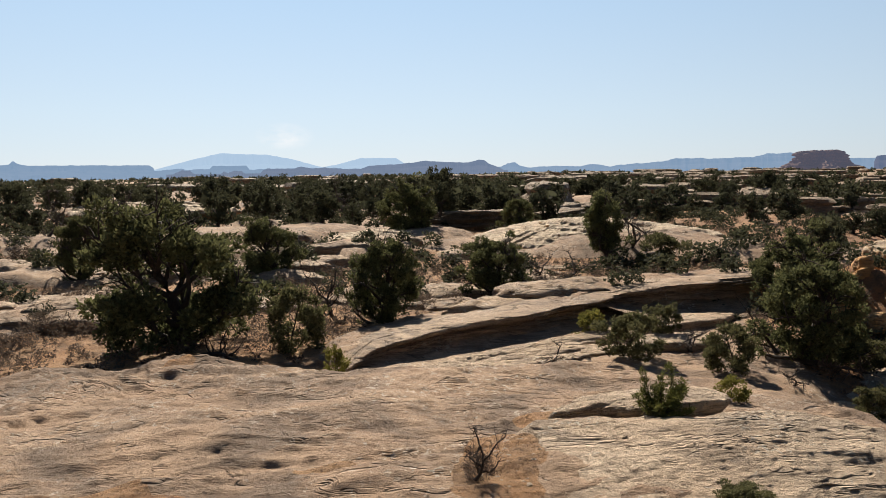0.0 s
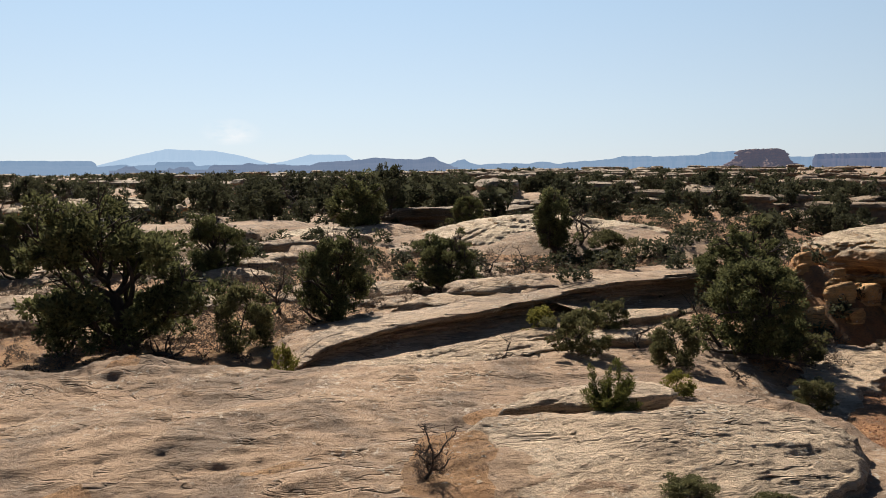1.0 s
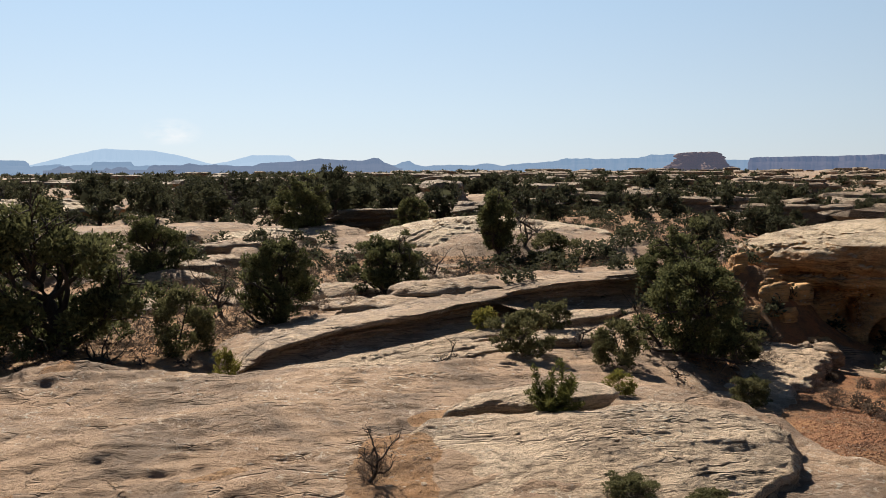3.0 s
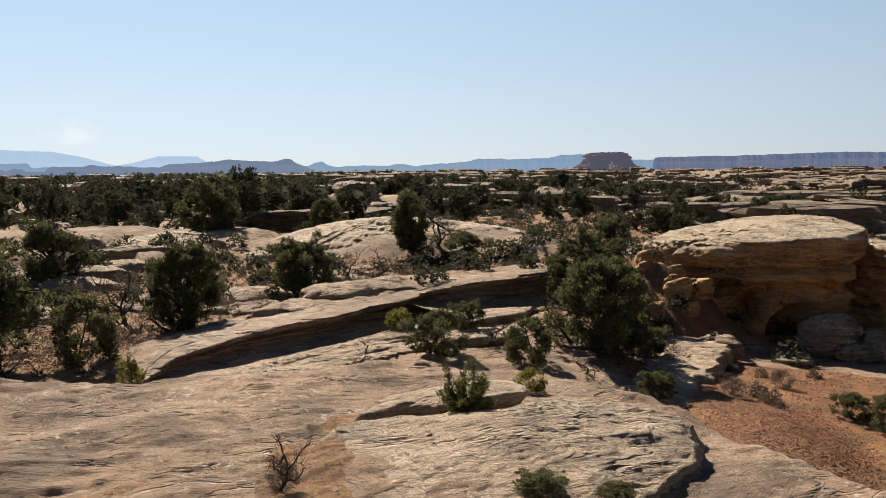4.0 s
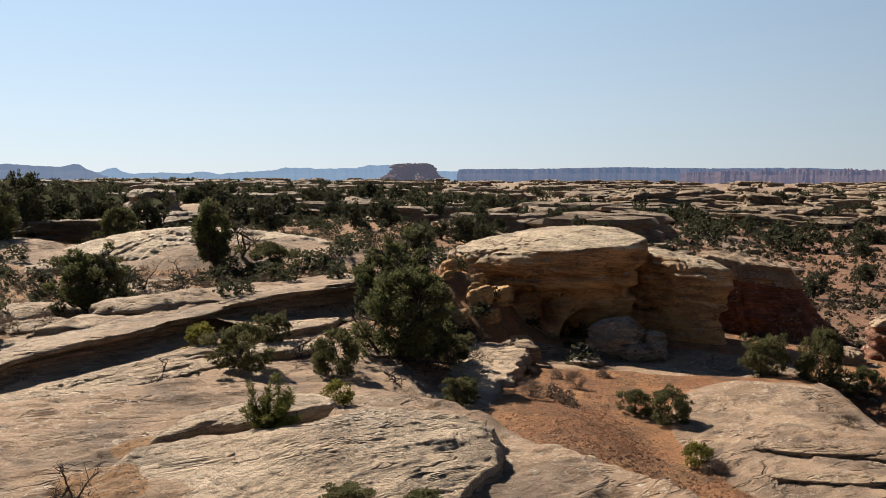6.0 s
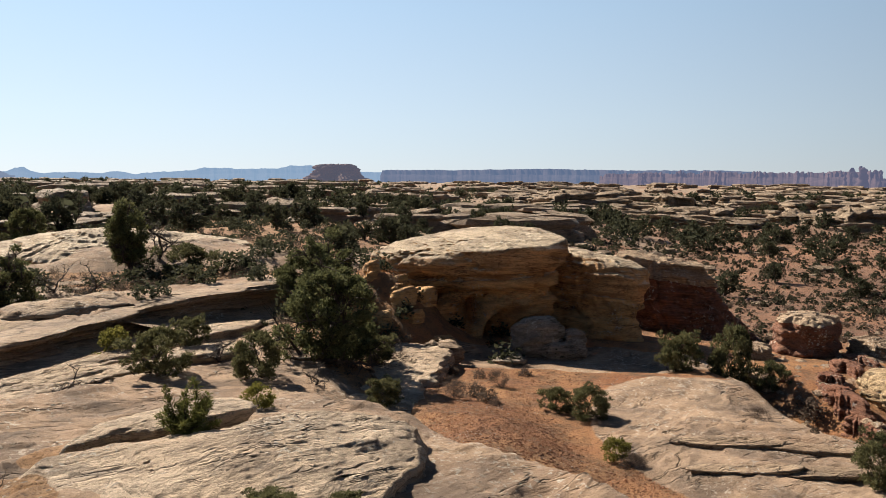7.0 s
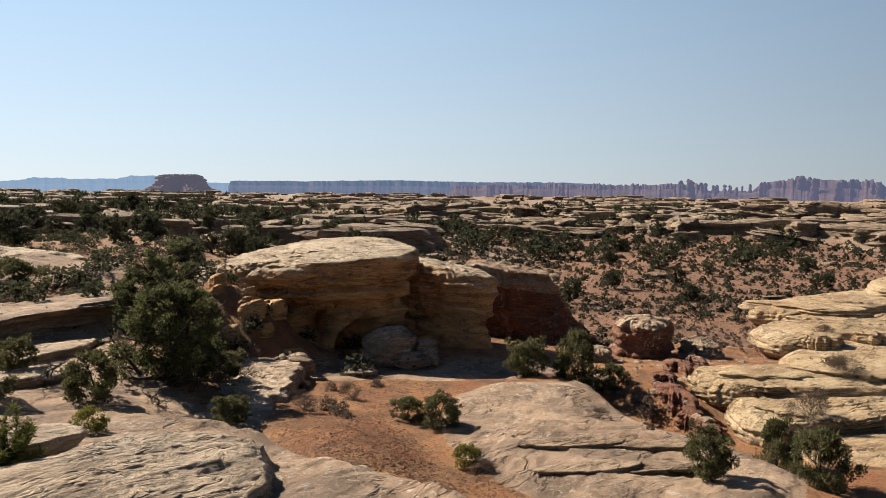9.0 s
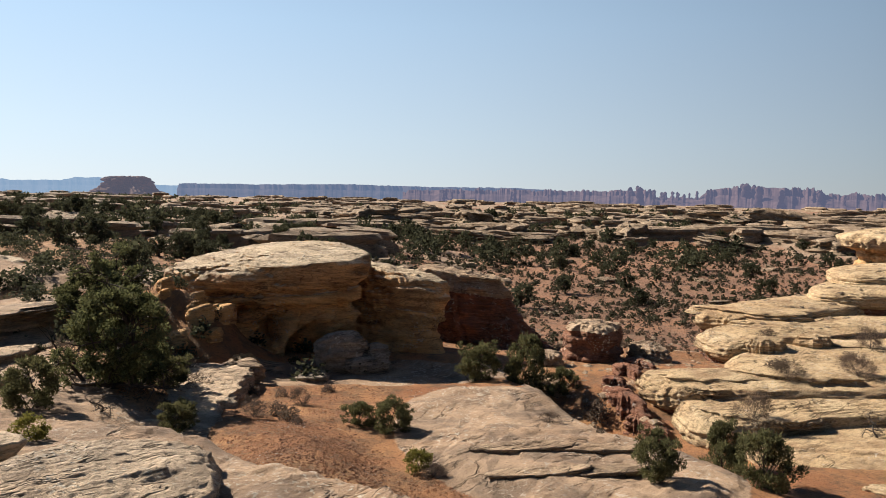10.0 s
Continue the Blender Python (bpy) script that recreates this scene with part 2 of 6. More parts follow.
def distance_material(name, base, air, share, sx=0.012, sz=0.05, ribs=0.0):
    """Far rock with haze painted in: air is the emission colour, share its weight."""
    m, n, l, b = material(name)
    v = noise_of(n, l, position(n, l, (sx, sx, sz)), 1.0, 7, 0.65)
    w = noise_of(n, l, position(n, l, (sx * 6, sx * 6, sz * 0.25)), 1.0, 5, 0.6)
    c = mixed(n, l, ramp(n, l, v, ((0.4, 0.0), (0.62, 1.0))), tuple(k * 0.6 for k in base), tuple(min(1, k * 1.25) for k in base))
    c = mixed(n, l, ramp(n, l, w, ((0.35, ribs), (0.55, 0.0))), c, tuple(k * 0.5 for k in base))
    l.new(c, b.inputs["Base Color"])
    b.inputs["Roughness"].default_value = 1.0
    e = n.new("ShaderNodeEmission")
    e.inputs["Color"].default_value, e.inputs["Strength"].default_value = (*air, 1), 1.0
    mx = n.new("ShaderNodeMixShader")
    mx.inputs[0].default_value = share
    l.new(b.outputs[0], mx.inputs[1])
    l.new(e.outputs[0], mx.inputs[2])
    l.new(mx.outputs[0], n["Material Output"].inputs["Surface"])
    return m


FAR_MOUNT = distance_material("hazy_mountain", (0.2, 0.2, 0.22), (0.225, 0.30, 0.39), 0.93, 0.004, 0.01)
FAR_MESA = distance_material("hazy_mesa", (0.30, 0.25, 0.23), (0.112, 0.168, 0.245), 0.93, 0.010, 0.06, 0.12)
MID_MESA = distance_material("hazy_shaded_mesa", (0.30, 0.25, 0.23), (0.078, 0.108, 0.165), 0.92, 0.014, 0.10, 0.2)
# reddish stone with bluish haze painted over it as emission
CLIFF = distance_material("hazy_cliff_stone", (0.19, 0.14, 0.135), (0.058, 0.082, 0.136), 0.84, 0.02, 0.05, 0.35)
PINNACLE = distance_material("hazy_pinnacle_stone", (0.20, 0.125, 0.115), (0.060, 0.068, 0.112), 0.7, 0.03, 0.06, 0.45)
BUTTE = distance_material("hazy_butte_stone", (0.26, 0.165, 0.13), (0.070, 0.074, 0.106), 0.5, 0.03, 0.12, 0.4)


# ---- terrain ----
EYE_Z = 2.4


def smooth(a, b, v):
    t = np.clip((v - a) / (b - a), 0, 1)
    return t * t * (3 - 2 * t)


_table = np.random.RandomState(7).rand(256, 256)


def vnoise(x, y):
    """Value noise from -1 to 1, one bump a unit."""
    xi, yi = np.floor(x).astype(int), np.floor(y).astype(int)
    fx, fy = x - xi, y - yi
    fx, fy = fx * fx * (3 - 2 * fx), fy * fy * (3 - 2 * fy)
    g = lambda a, b: _table[(xi + a) % 256, (yi + b) % 256]
    return ((g(0, 0) * (1 - fx) + g(1, 0) * fx) * (1 - fy) + (g(0, 1) * (1 - fx) + g(1, 1) * fx) * fy) * 2 - 1


def fbm(x, y, octaves=4):
    total, amp = 0.0, 0.5
    for k in range(octaves):
        total = total + amp * vnoise(x + 17.3 * k, y - 9.1 * k)
        x, y, amp = x * 2.03 + 0.37 * y, y * 2.03 - 0.37 * x, amp * 0.5
    return total


def solid_noise(p, octaves=4):
    """Value noise in space from -1 to 1, with finer octaves added."""
    total, amp = 0.0, 0.5
    for k in range(octaves):
        x, y, z = p[..., 0] * 2.03 ** k + 3.7 * k, p[..., 1] * 2.03 ** k - 5.1 * k, p[..., 2] * 2.03 ** k + 1.9 * k
        zi = np.floor(z).astype(int)
        w = z - zi
        w = w * w * (3 - 2 * w)
        total = total + amp * (vnoise(x + 37.0 * zi, y + 91.0 * zi) * (1 - w) + vnoise(x + 37.0 * (zi + 1), y + 91.0 * (zi + 1)) * w)
        amp *= 0.5
    return total


def bump(x, y, cx, cy, rx, ry, turn=0.0, soft=0.5):
    """1 inside an ellipse, falling to 0 at its rim over the share soft."""
    c, s = math.cos(radians(turn)), math.sin(radians(turn))
    u, v = (x - cx) * c + (y - cy) * s, -(x - cx) * s + (y - cy) * c
    r = np.sqrt((u / rx) ** 2 + (v / ry) ** 2)
    return 1 - smooth(1 - soft, 1, r)


LIP = ((-1.85, 13.2, -0.97), (-1.14, 14.04, -0.66), (-0.47, 14.70, -0.58), (0.54, 15.50, -0.52), (1.65, 16.15, -0.48), (2.71, 16.95, -0.45), (3.99, 18.0, -0.38), (5.22, 18.6, -0.35), (6.5, 19.0, -0.32), (7.9, 19.7, -0.30))
LIP_X = tuple(p[0] for p in LIP)
LIP_Y = tuple(p[1] + 0.75 for p in LIP)
EDGE_A = (-180, -60, -30, -18, -12, -7, 0, 8, 14, 18, 22, 26, 30, 34, 38, 44, 52, 60, 110, 180)
EDGE_R = (9.0, 12.6, 13.2, 13.7, 13.0, 12.1, 12.3, 12.6, 12.3, 11.7, 11.2, 10.6, 9.9, 8.9, 7.95, 7.0, 6.0, 5.2, 6.5, 9.0)


def terraces(h, step, hard):
    k = np.floor(h / step)
    f = h / step - k
    return step * (k + smooth(0.5 - hard, 0.5 + hard, f))


def ground_height(x, y):
    """Height of the ground, and how far it is rock (1) or soil (0) and how red the soil is."""
    x, y = np.asarray(x, float), np.asarray(y, float)
    d = np.hypot(x, y)
    a = np.degrees(np.arctan2(x, y))
    wob = fbm(x * 0.3, y * 0.3, 3)
    right = smooth(20, 34, a) * (1 - smooth(120, 150, a))
    # the wide plain: lower to the right, a shallow valley, then rising towards the rim
    z = -0.85 - 0.85 * right
    valley = smooth(38, 52, a) * (1 - smooth(100, 130, a)) * smooth(20, 34, d) * (1 - smooth(105, 165, d))
    z = z - 1.9 * valley
    z = z - 0.9 * right * smooth(26, 50, d) * (1 - smooth(140, 300, d))
    z = z + (0.35 + 0.85 * right) * smooth(120, 420, d)
    z = z - 6.0 * smooth(450, 900, d) - 30 * smooth(900, 2400, d)
    z = z + 0.35 * fbm(x * 0.09, y * 0.09, 3) * smooth(18, 40, d) + 0.8 * fbm(x * 0.02 + 5, y * 0.02, 3) * smooth(60, 150, d)
    rock = smooth(0.02, 0.2, fbm(x * 0.11 + 3.1, y * 0.11 + 8, 3) - 0.05 + 0.1 * smooth(40, 60, d)) * smooth(15, 22, d) * (1 - 0.7 * valley)
    rock = np.maximum(rock, smooth(-0.2, 0.1, fbm(x * 0.03, y * 0.03 + 7, 3)) * smooth(95, 130, d))
    # outcrops of the plain stand a little proud, in steps
    z = z + rock * smooth(20, 30, d) * terraces(0.35 + 0.8 * fbm(x * 0.14, y * 0.14, 3), 0.28, 0.08)
    red = right * smooth(9, 12, d)
    # rounded whitish domes in the middle distance
    for cx, cy, rx, ry, turn, top in ((-8.5, 38, 8, 5, 10, 0.9), (6.5, 31, 6.5, 4.5, -10, 1.0), (10.5, 28.5, 4.5, 3.0, -15, 0.7), (-1.0, 34, 6, 3, 5, 0.45), (-10.5, 17.5, 4.0, 2.6, 20, 0.35)):
        m = bump(x + 0.8 * wob, y + 0.8 * wob, cx, cy, rx, ry, turn, 0.7)
        z = np.maximum(z, z * (1 - m) + m * (-0.8 + top * (0.75 + 0.4 * fbm(x * 0.35, y * 0.5, 3))))
        rock = np.maximum(rock, smooth(0.15, 0.3, m))
    # wash below the curved ledge
    lip = np.interp(x, LIP_X, LIP_Y) + 0.25 * fbm(x * 0.9, y * 0.4, 3)
    inwash = (1 - smooth(-0.35, 0.0, y - lip)) * smooth(-2.6, -1.4, x) * (1 - smooth(7.6, 9.2, x)) * smooth(11.2, 12.6, d) * (1 - smooth(5.5, 7.2, x) * smooth(1.0, 3.0, lip - y))
    rim = smooth(-0.35, 0.1, y - lip) * (1 - smooth(1.2, 3.6, y - lip + 0.5 * wob)) * smooth(-2.6, -1.4, x) * (1 - smooth(8.0, 9.4, x))
    z = z + rim * (0.12 + 0.40 * smooth(-1.0, 4.5, x) + 0.08 * fbm(x * 1.3, y * 1.3 + 2, 3))
    rock = np.maximum(rock, smooth(0.15, 0.4, rim))
    z = z - 0.18 * inwash
    rock = np.maximum(rock, inwash)
    # the slab that the camera stands on
    edge = np.interp(a, EDGE_A, EDGE_R) + 0.35 * fbm(x * 0.45, y * 0.45, 3)
    near = 1 - smooth(0.92, 1.015, d / edge)
    along, across = 0.95 * x + 0.30 * y + 0.5 * fbm(x * 0.5, y * 0.5 + 3, 2), 0.95 * y - 0.30 * x + 0.6 * fbm(x * 0.45 + 7, y * 0.45, 2)
    top = 0.75 - 0.75 * smooth(0, 6.5, d) - 0.42 * smooth(6, 13, d)
    top = top - 0.25 * smooth(18, 40, a) * smooth(5, 10, d) + (0.2 * fbm(x * 0.5, y * 0.6, 3) + 0.09 * fbm(x * 0.9 + 3, y * 1.3, 2) + 0.085 * fbm(along * 0.5, across * 1.6, 3) + 0.042 * fbm(along * 0.7 + 5, across * 3.2, 3) + 0.02 * fbm(along * 2 + 9, across * 8, 3)) * smooth(2.5, 5, d)
    # worn ledges of the slab: steps that face back towards the standpoint, fading in and out
    for run, span, rise, warp, kx, key in ((0.85, 1.35, 0.052, 0.8, 0.34, 9.0), (1.0, 0.6, 0.028, 0.4, 0.7, 21.0), (0.95, 0.24, 0.015, 0.2, 1.5, 33.0)):
        q = (run * y + 0.22 * x + warp * 2 * fbm(x * kx + key, y * kx * 1.15, 3)) / span
        q = q - np.floor(q)
        top = top + rise * (1 - q) * smooth(0, 0.09, q) * smooth(-0.05, 0.3, fbm(x * kx * 1.2 + key + 4, y * kx * 1.2, 2)) * smooth(2.5, 4.5, d)
    z = np.where(near > 0, np.maximum(z, z * (1 - near) + top * near), z)
    rock = np.maximum(rock, smooth(0.08, 0.2, near))
    red = red * (1 - smooth(0.0, 0.1, near))
    # broad tan slab beyond the red soil
    m = bump(x + 0.5 * wob, y + 0.5 * wob, 11.2, 8.1, 5.2, 3.4, 62, 0.55)
    z = np.maximum(z, z * (1 - m) + m * (-1.5 + 0.12 * fbm(x * 0.5, y * 0.5, 3)))
    for span, rise, warp, kx, key in ((1.5, 0.085, 0.9, 0.32, 3.0), (0.62, 0.04, 0.45, 0.7, 15.0), (0.26, 0.02, 0.2, 1.5, 41.0)):
        q = (0.62 * x + 0.72 * y + warp * 2 * fbm(x * kx + key, y * kx, 3)) / span
        q = q - np.floor(q)
        z = z + smooth(0.35, 0.7, m) * rise * (1 - q) * smooth(0, 0.09, q) * smooth(-0.2, 0.2, fbm(x * kx * 1.1 + key + 4, y * kx * 1.1, 2))
    rock = np.maximum(rock, smooth(0.3, 0.55, m))
    # bare shaded rock floor at the foot of the overhanging rock
    m = bump(x + wob, y + wob, 13.0, 14.6, 4.2, 1.9, -42, 0.5)
    z = z - 0.18 * m
    rock = np.maximum(rock, smooth(0.15, 0.5, m))
    # gully between the tan slab and the yellow ledges
    g = bump(x, y, 13.9, 8.7, 5.5, 1.0, 66, 0.8)
    z = z - 0.6 * g
    rock, red = rock * (1 - smooth(0.15, 0.45, g)), np.maximum(red, smooth(0.1, 0.4, g))
    z = z - 0.5 * bump(x, y, 17.5, 5.4, 7.5, 3.6, -35, 0.45)
    far = bump(x, y, 19, 11.5, 5, 3.5, -30, 0.5)
    rock, red = rock * (1 - far), np.maximum(red, far)
    # rubble apron at the sunlit end of the overhanging rock
    heap = bump(x + 0.3 * wob, y + 0.3 * wob, 10.0, 18.6, 2.7, 2.1, -45, 0.95)
    z = z + heap * (1.35 + 0.3 * fbm(x * 1.7, y * 1.7, 3))
    rock, red = rock * (1 - 0.7 * smooth(0, 0.3, heap)), np.maximum(red, 0.6 * smooth(0, 0.3, heap))
    # red soil banked against the bench
    z = z + 0.16 * bump(x, y, 8.2, 11.2, 3.6, 1.9, 52, 0.9) + 0.14 * bump(x, y, 7.4, 12.0, 3.0, 0.9, 52, 0.9)
    z = np.where(near > 0.3, z, z + 0.55 * bump(x, y, 6.3, 8.6, 4.2, 1.9, 62, 0.9) * (1 - smooth(0.1, 0.5, near)))
    # fine relief
    z = z + rock * (1 - smooth(60, 120, d)) * (0.06 * fbm(x * 1.3, y * 2.0, 3) + 0.02 * fbm(x * 5, y * 9, 3))
    strata = fbm(x * 0.5 + 2, y * 0.5, 2) * 6 + (0.35 * x + y) * 1.7
    z = z + rock * (1 - smooth(30, 60, d)) * 0.022 * (np.abs((strata % 1) - 0.5) * 2) ** 3 * smooth(0.05, 0.3, fbm(x * 0.8, y * 0.8 + 4, 2) + 0.15)
    z = z + (1 - rock) * (0.03 * fbm(x * 1.1, y * 1.1, 3) + 0.02 * fbm(x * 5, y * 5, 2) * (1 - smooth(25, 50, d)))
    # narrow grooves where the beds come out
    for ka, kc, wide, deep, key in ((0.22, 1.3, 0.022, 0.022, 2.0), (0.5, 3.2, 0.03, 0.014, 13.0), (1.2, 7.0, 0.05, 0.008, 29.0)):
        q = fbm(along * ka + key, across * kc, 3)
        z = z - rock * (1 - smooth(16, 26, d)) * smooth(2.5, 4.0, d) * deep * np.exp(-(q / wide) ** 2) * smooth(-0.15, 0.2, fbm(x * 0.55 + key, y * 0.55, 2))
    z = z + rock * (1 - smooth(18, 32, d)) * smooth(2.5, 4.0, d) * (0.03 * np.abs(fbm(along * 0.35 + 3, across * 1.7, 3)) + 0.02 * np.abs(fbm(along * 0.8 + 17, across * 4.2, 3)) + 0.010 * np.abs(fbm(along * 2.2, across * 9 + 8, 2)))
    # shallow potholes
    for cx, cy, r, deep in POTHOLES:
        q = np.sqrt(((x - cx) / r) ** 2 + ((y - cy) / (r * 0.95)) ** 2) + 0.12 * fbm(x * 2, y * 2, 2)
        z = z - deep * (1 - smooth(0.74, 1.02, q)) + 0.25 * deep * np.exp(-((q - 1.1) / 0.12) ** 2)
    # thin weathered beds on the bare rock
    lay = z + 0.05 * x - 0.02 * y + 0.03 * fbm(x * 0.7, y * 0.7, 3)
    z = z + rock * (0.22 + 0.28 * smooth(8, 14, d)) * (1 - smooth(35, 70, d)) * (terraces(lay, 0.05, 0.28) - lay)
    for cx, cy, rx, ry, turn in SAND:
        rock = rock * (1 - smooth(0.2, 0.7, bump(x + 0.25 * fbm(x * 2, y * 2, 3), y + 0.25 * fbm(x * 2 + 5, y * 2, 3), cx, cy, rx, ry, turn, 0.6)))
    return z, np.clip(rock, 0, 1), np.clip(red, 0, 1)


POTHOLES = [(-0.92, 6.33, 0.33, 0.018), (-3.9, 11.82, 0.36, 0.030), (-4.17, 8.48, 0.55, 0.040), (-3.01, 9.61, 0.5, 0.035), (-2.91, 11.09, 0.34, 0.020), (0.53, 10.33, 0.5, 0.025), (-3.94, 10.8, 0.45, 0.025)]
SAND = [(0.42, 6.2, 0.55, 1.15, 0), (-2.72, 5.85, 0.95, 0.42, 0), (-0.92, 6.33, 0.28, 0.26, 0), (-3.9, 11.82, 0.3, 0.3, 0), (1.0, 8.0, 0.55, 0.3, 20), (-2.13, 8.39, 0.3, 0.12, 10)]
# ---- end terrain ----


# ---- mesh helpers ----
def mesh_of(name, verts, faces, mat, flat=False):
    me = bpy.data.meshes.new(name)
    me.from_pydata(np.asarray(verts).tolist(), [], faces if isinstance(faces, list) else np.asarray(faces).tolist())
    me.materials.append(mat)
    if not flat:
        me.polygons.foreach_set("use_smooth", [True] * len(me.polygons))
    me.update()
    return me


def part(name, me, parent, label=""):
    ob = new(name, me)
    ob.parent = parent
    return tagged(ob, label)


def grid_faces(rows, cols, wrap=False):
    r, c = np.meshgrid(np.arange(rows - 1), np.arange(cols if wrap else cols - 1), indexing="ij")
    c1 = (c + 1) % cols
    return np.stack([r * cols + c, r * cols + c1, (r + 1) * cols + c1, (r + 1) * cols + c], -1).reshape(-1, 4)


def height(x, y):
    return float(ground_height(np.array([x]), np.array([y]))[0][0])


# ---- ground ----
def build_ground():
    az = np.concatenate([np.arange(-180, -36, 4.0), np.arange(-34, 80, 0.15), np.arange(82, 180, 4.0)])
    ring = [0.25]
    while ring[-1] < 4600:
        r = ring[-1]
        ring.append(r * (1.03 if r < 4 else 1.0045 if r < 13 else 1.0066 if r < 30 else 1.014 if r < 160 else 1.03))
    ring = np.array(ring)
    A, R = np.meshgrid(np.radians(az), ring, indexing="xy")
    x, y = R * np.sin(A), R * np.cos(A)
    z, rock, red = ground_height(x, y)
    verts = np.stack([x, y, z], -1).reshape(-1, 3)
    faces = grid_faces(len(ring), len(az), True)[:, ::-1]
    n = len(verts)
    verts = np.vstack([verts, [[0, 0, z[0].mean()]]])
    me = bpy.data.meshes.new("ground")
    m = len(az)
    k = np.arange(m)
    tri = np.stack([np.full(m, n), k, (k + 1) % m], -1)
    me.vertices.add(len(verts))
    me.vertices.foreach_set("co", verts.ravel())
    loops = np.concatenate([faces.ravel(), tri.ravel()])
    me.loops.add(len(loops))
    me.loops.foreach_set("vertex_index", loops)
    starts = np.concatenate([np.arange(len(faces)) * 4, len(faces) * 4 + np.arange(m) * 3])
    me.polygons.add(len(starts))
    me.polygons.foreach_set("loop_start", starts)
    me.polygons.foreach_set("use_smooth", np.ones(len(starts), bool))
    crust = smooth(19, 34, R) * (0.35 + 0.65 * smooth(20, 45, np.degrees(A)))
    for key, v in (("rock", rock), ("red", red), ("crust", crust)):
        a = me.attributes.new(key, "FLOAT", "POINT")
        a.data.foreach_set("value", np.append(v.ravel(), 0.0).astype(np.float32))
    me.materials.append(GROUND)
    me.update()
    me.validate()
    ob = new("ground", me)
    return tagged(ob, "tan sandstone bedrock with orange and red desert soil", "ground", kind="structure")


build_ground()


# ---- rocks ----
def catmull(points, n):
    p = np.asarray(points, float)
    k = len(p)
    u = np.linspace(0, k, n, endpoint=False)
    i = u.astype(int)
    t = (u - i)[:, None]
    a, b, c, d = p[(i - 1) % k], p[i % k], p[(i + 1) % k], p[(i + 2) % k]
    return 0.5 * (2 * b + (c - a) * t + (2 * a - 5 * b + 4 * c - d) * t ** 2 + (3 * b - a - 3 * c + d) * t ** 3)


def cells(u, v, edge=0.16):
    """Blocky noise from -1 to 1: nearly flat cells with steep borders."""
    ui, vi = np.floor(u).astype(int), np.floor(v).astype(int)
    fu, fv = smooth(0.5 - edge, 0.5 + edge, u - ui), smooth(0.5 - edge, 0.5 + edge, v - vi)
    g = lambda a, c: _table[(ui + a) % 256, (vi + c) % 256]
    return ((g(0, 0) * (1 - fu) + g(1, 0) * fu) * (1 - fv) + (g(0, 1) * (1 - fu) + g(1, 1) * fu) * fv) * 2 - 1


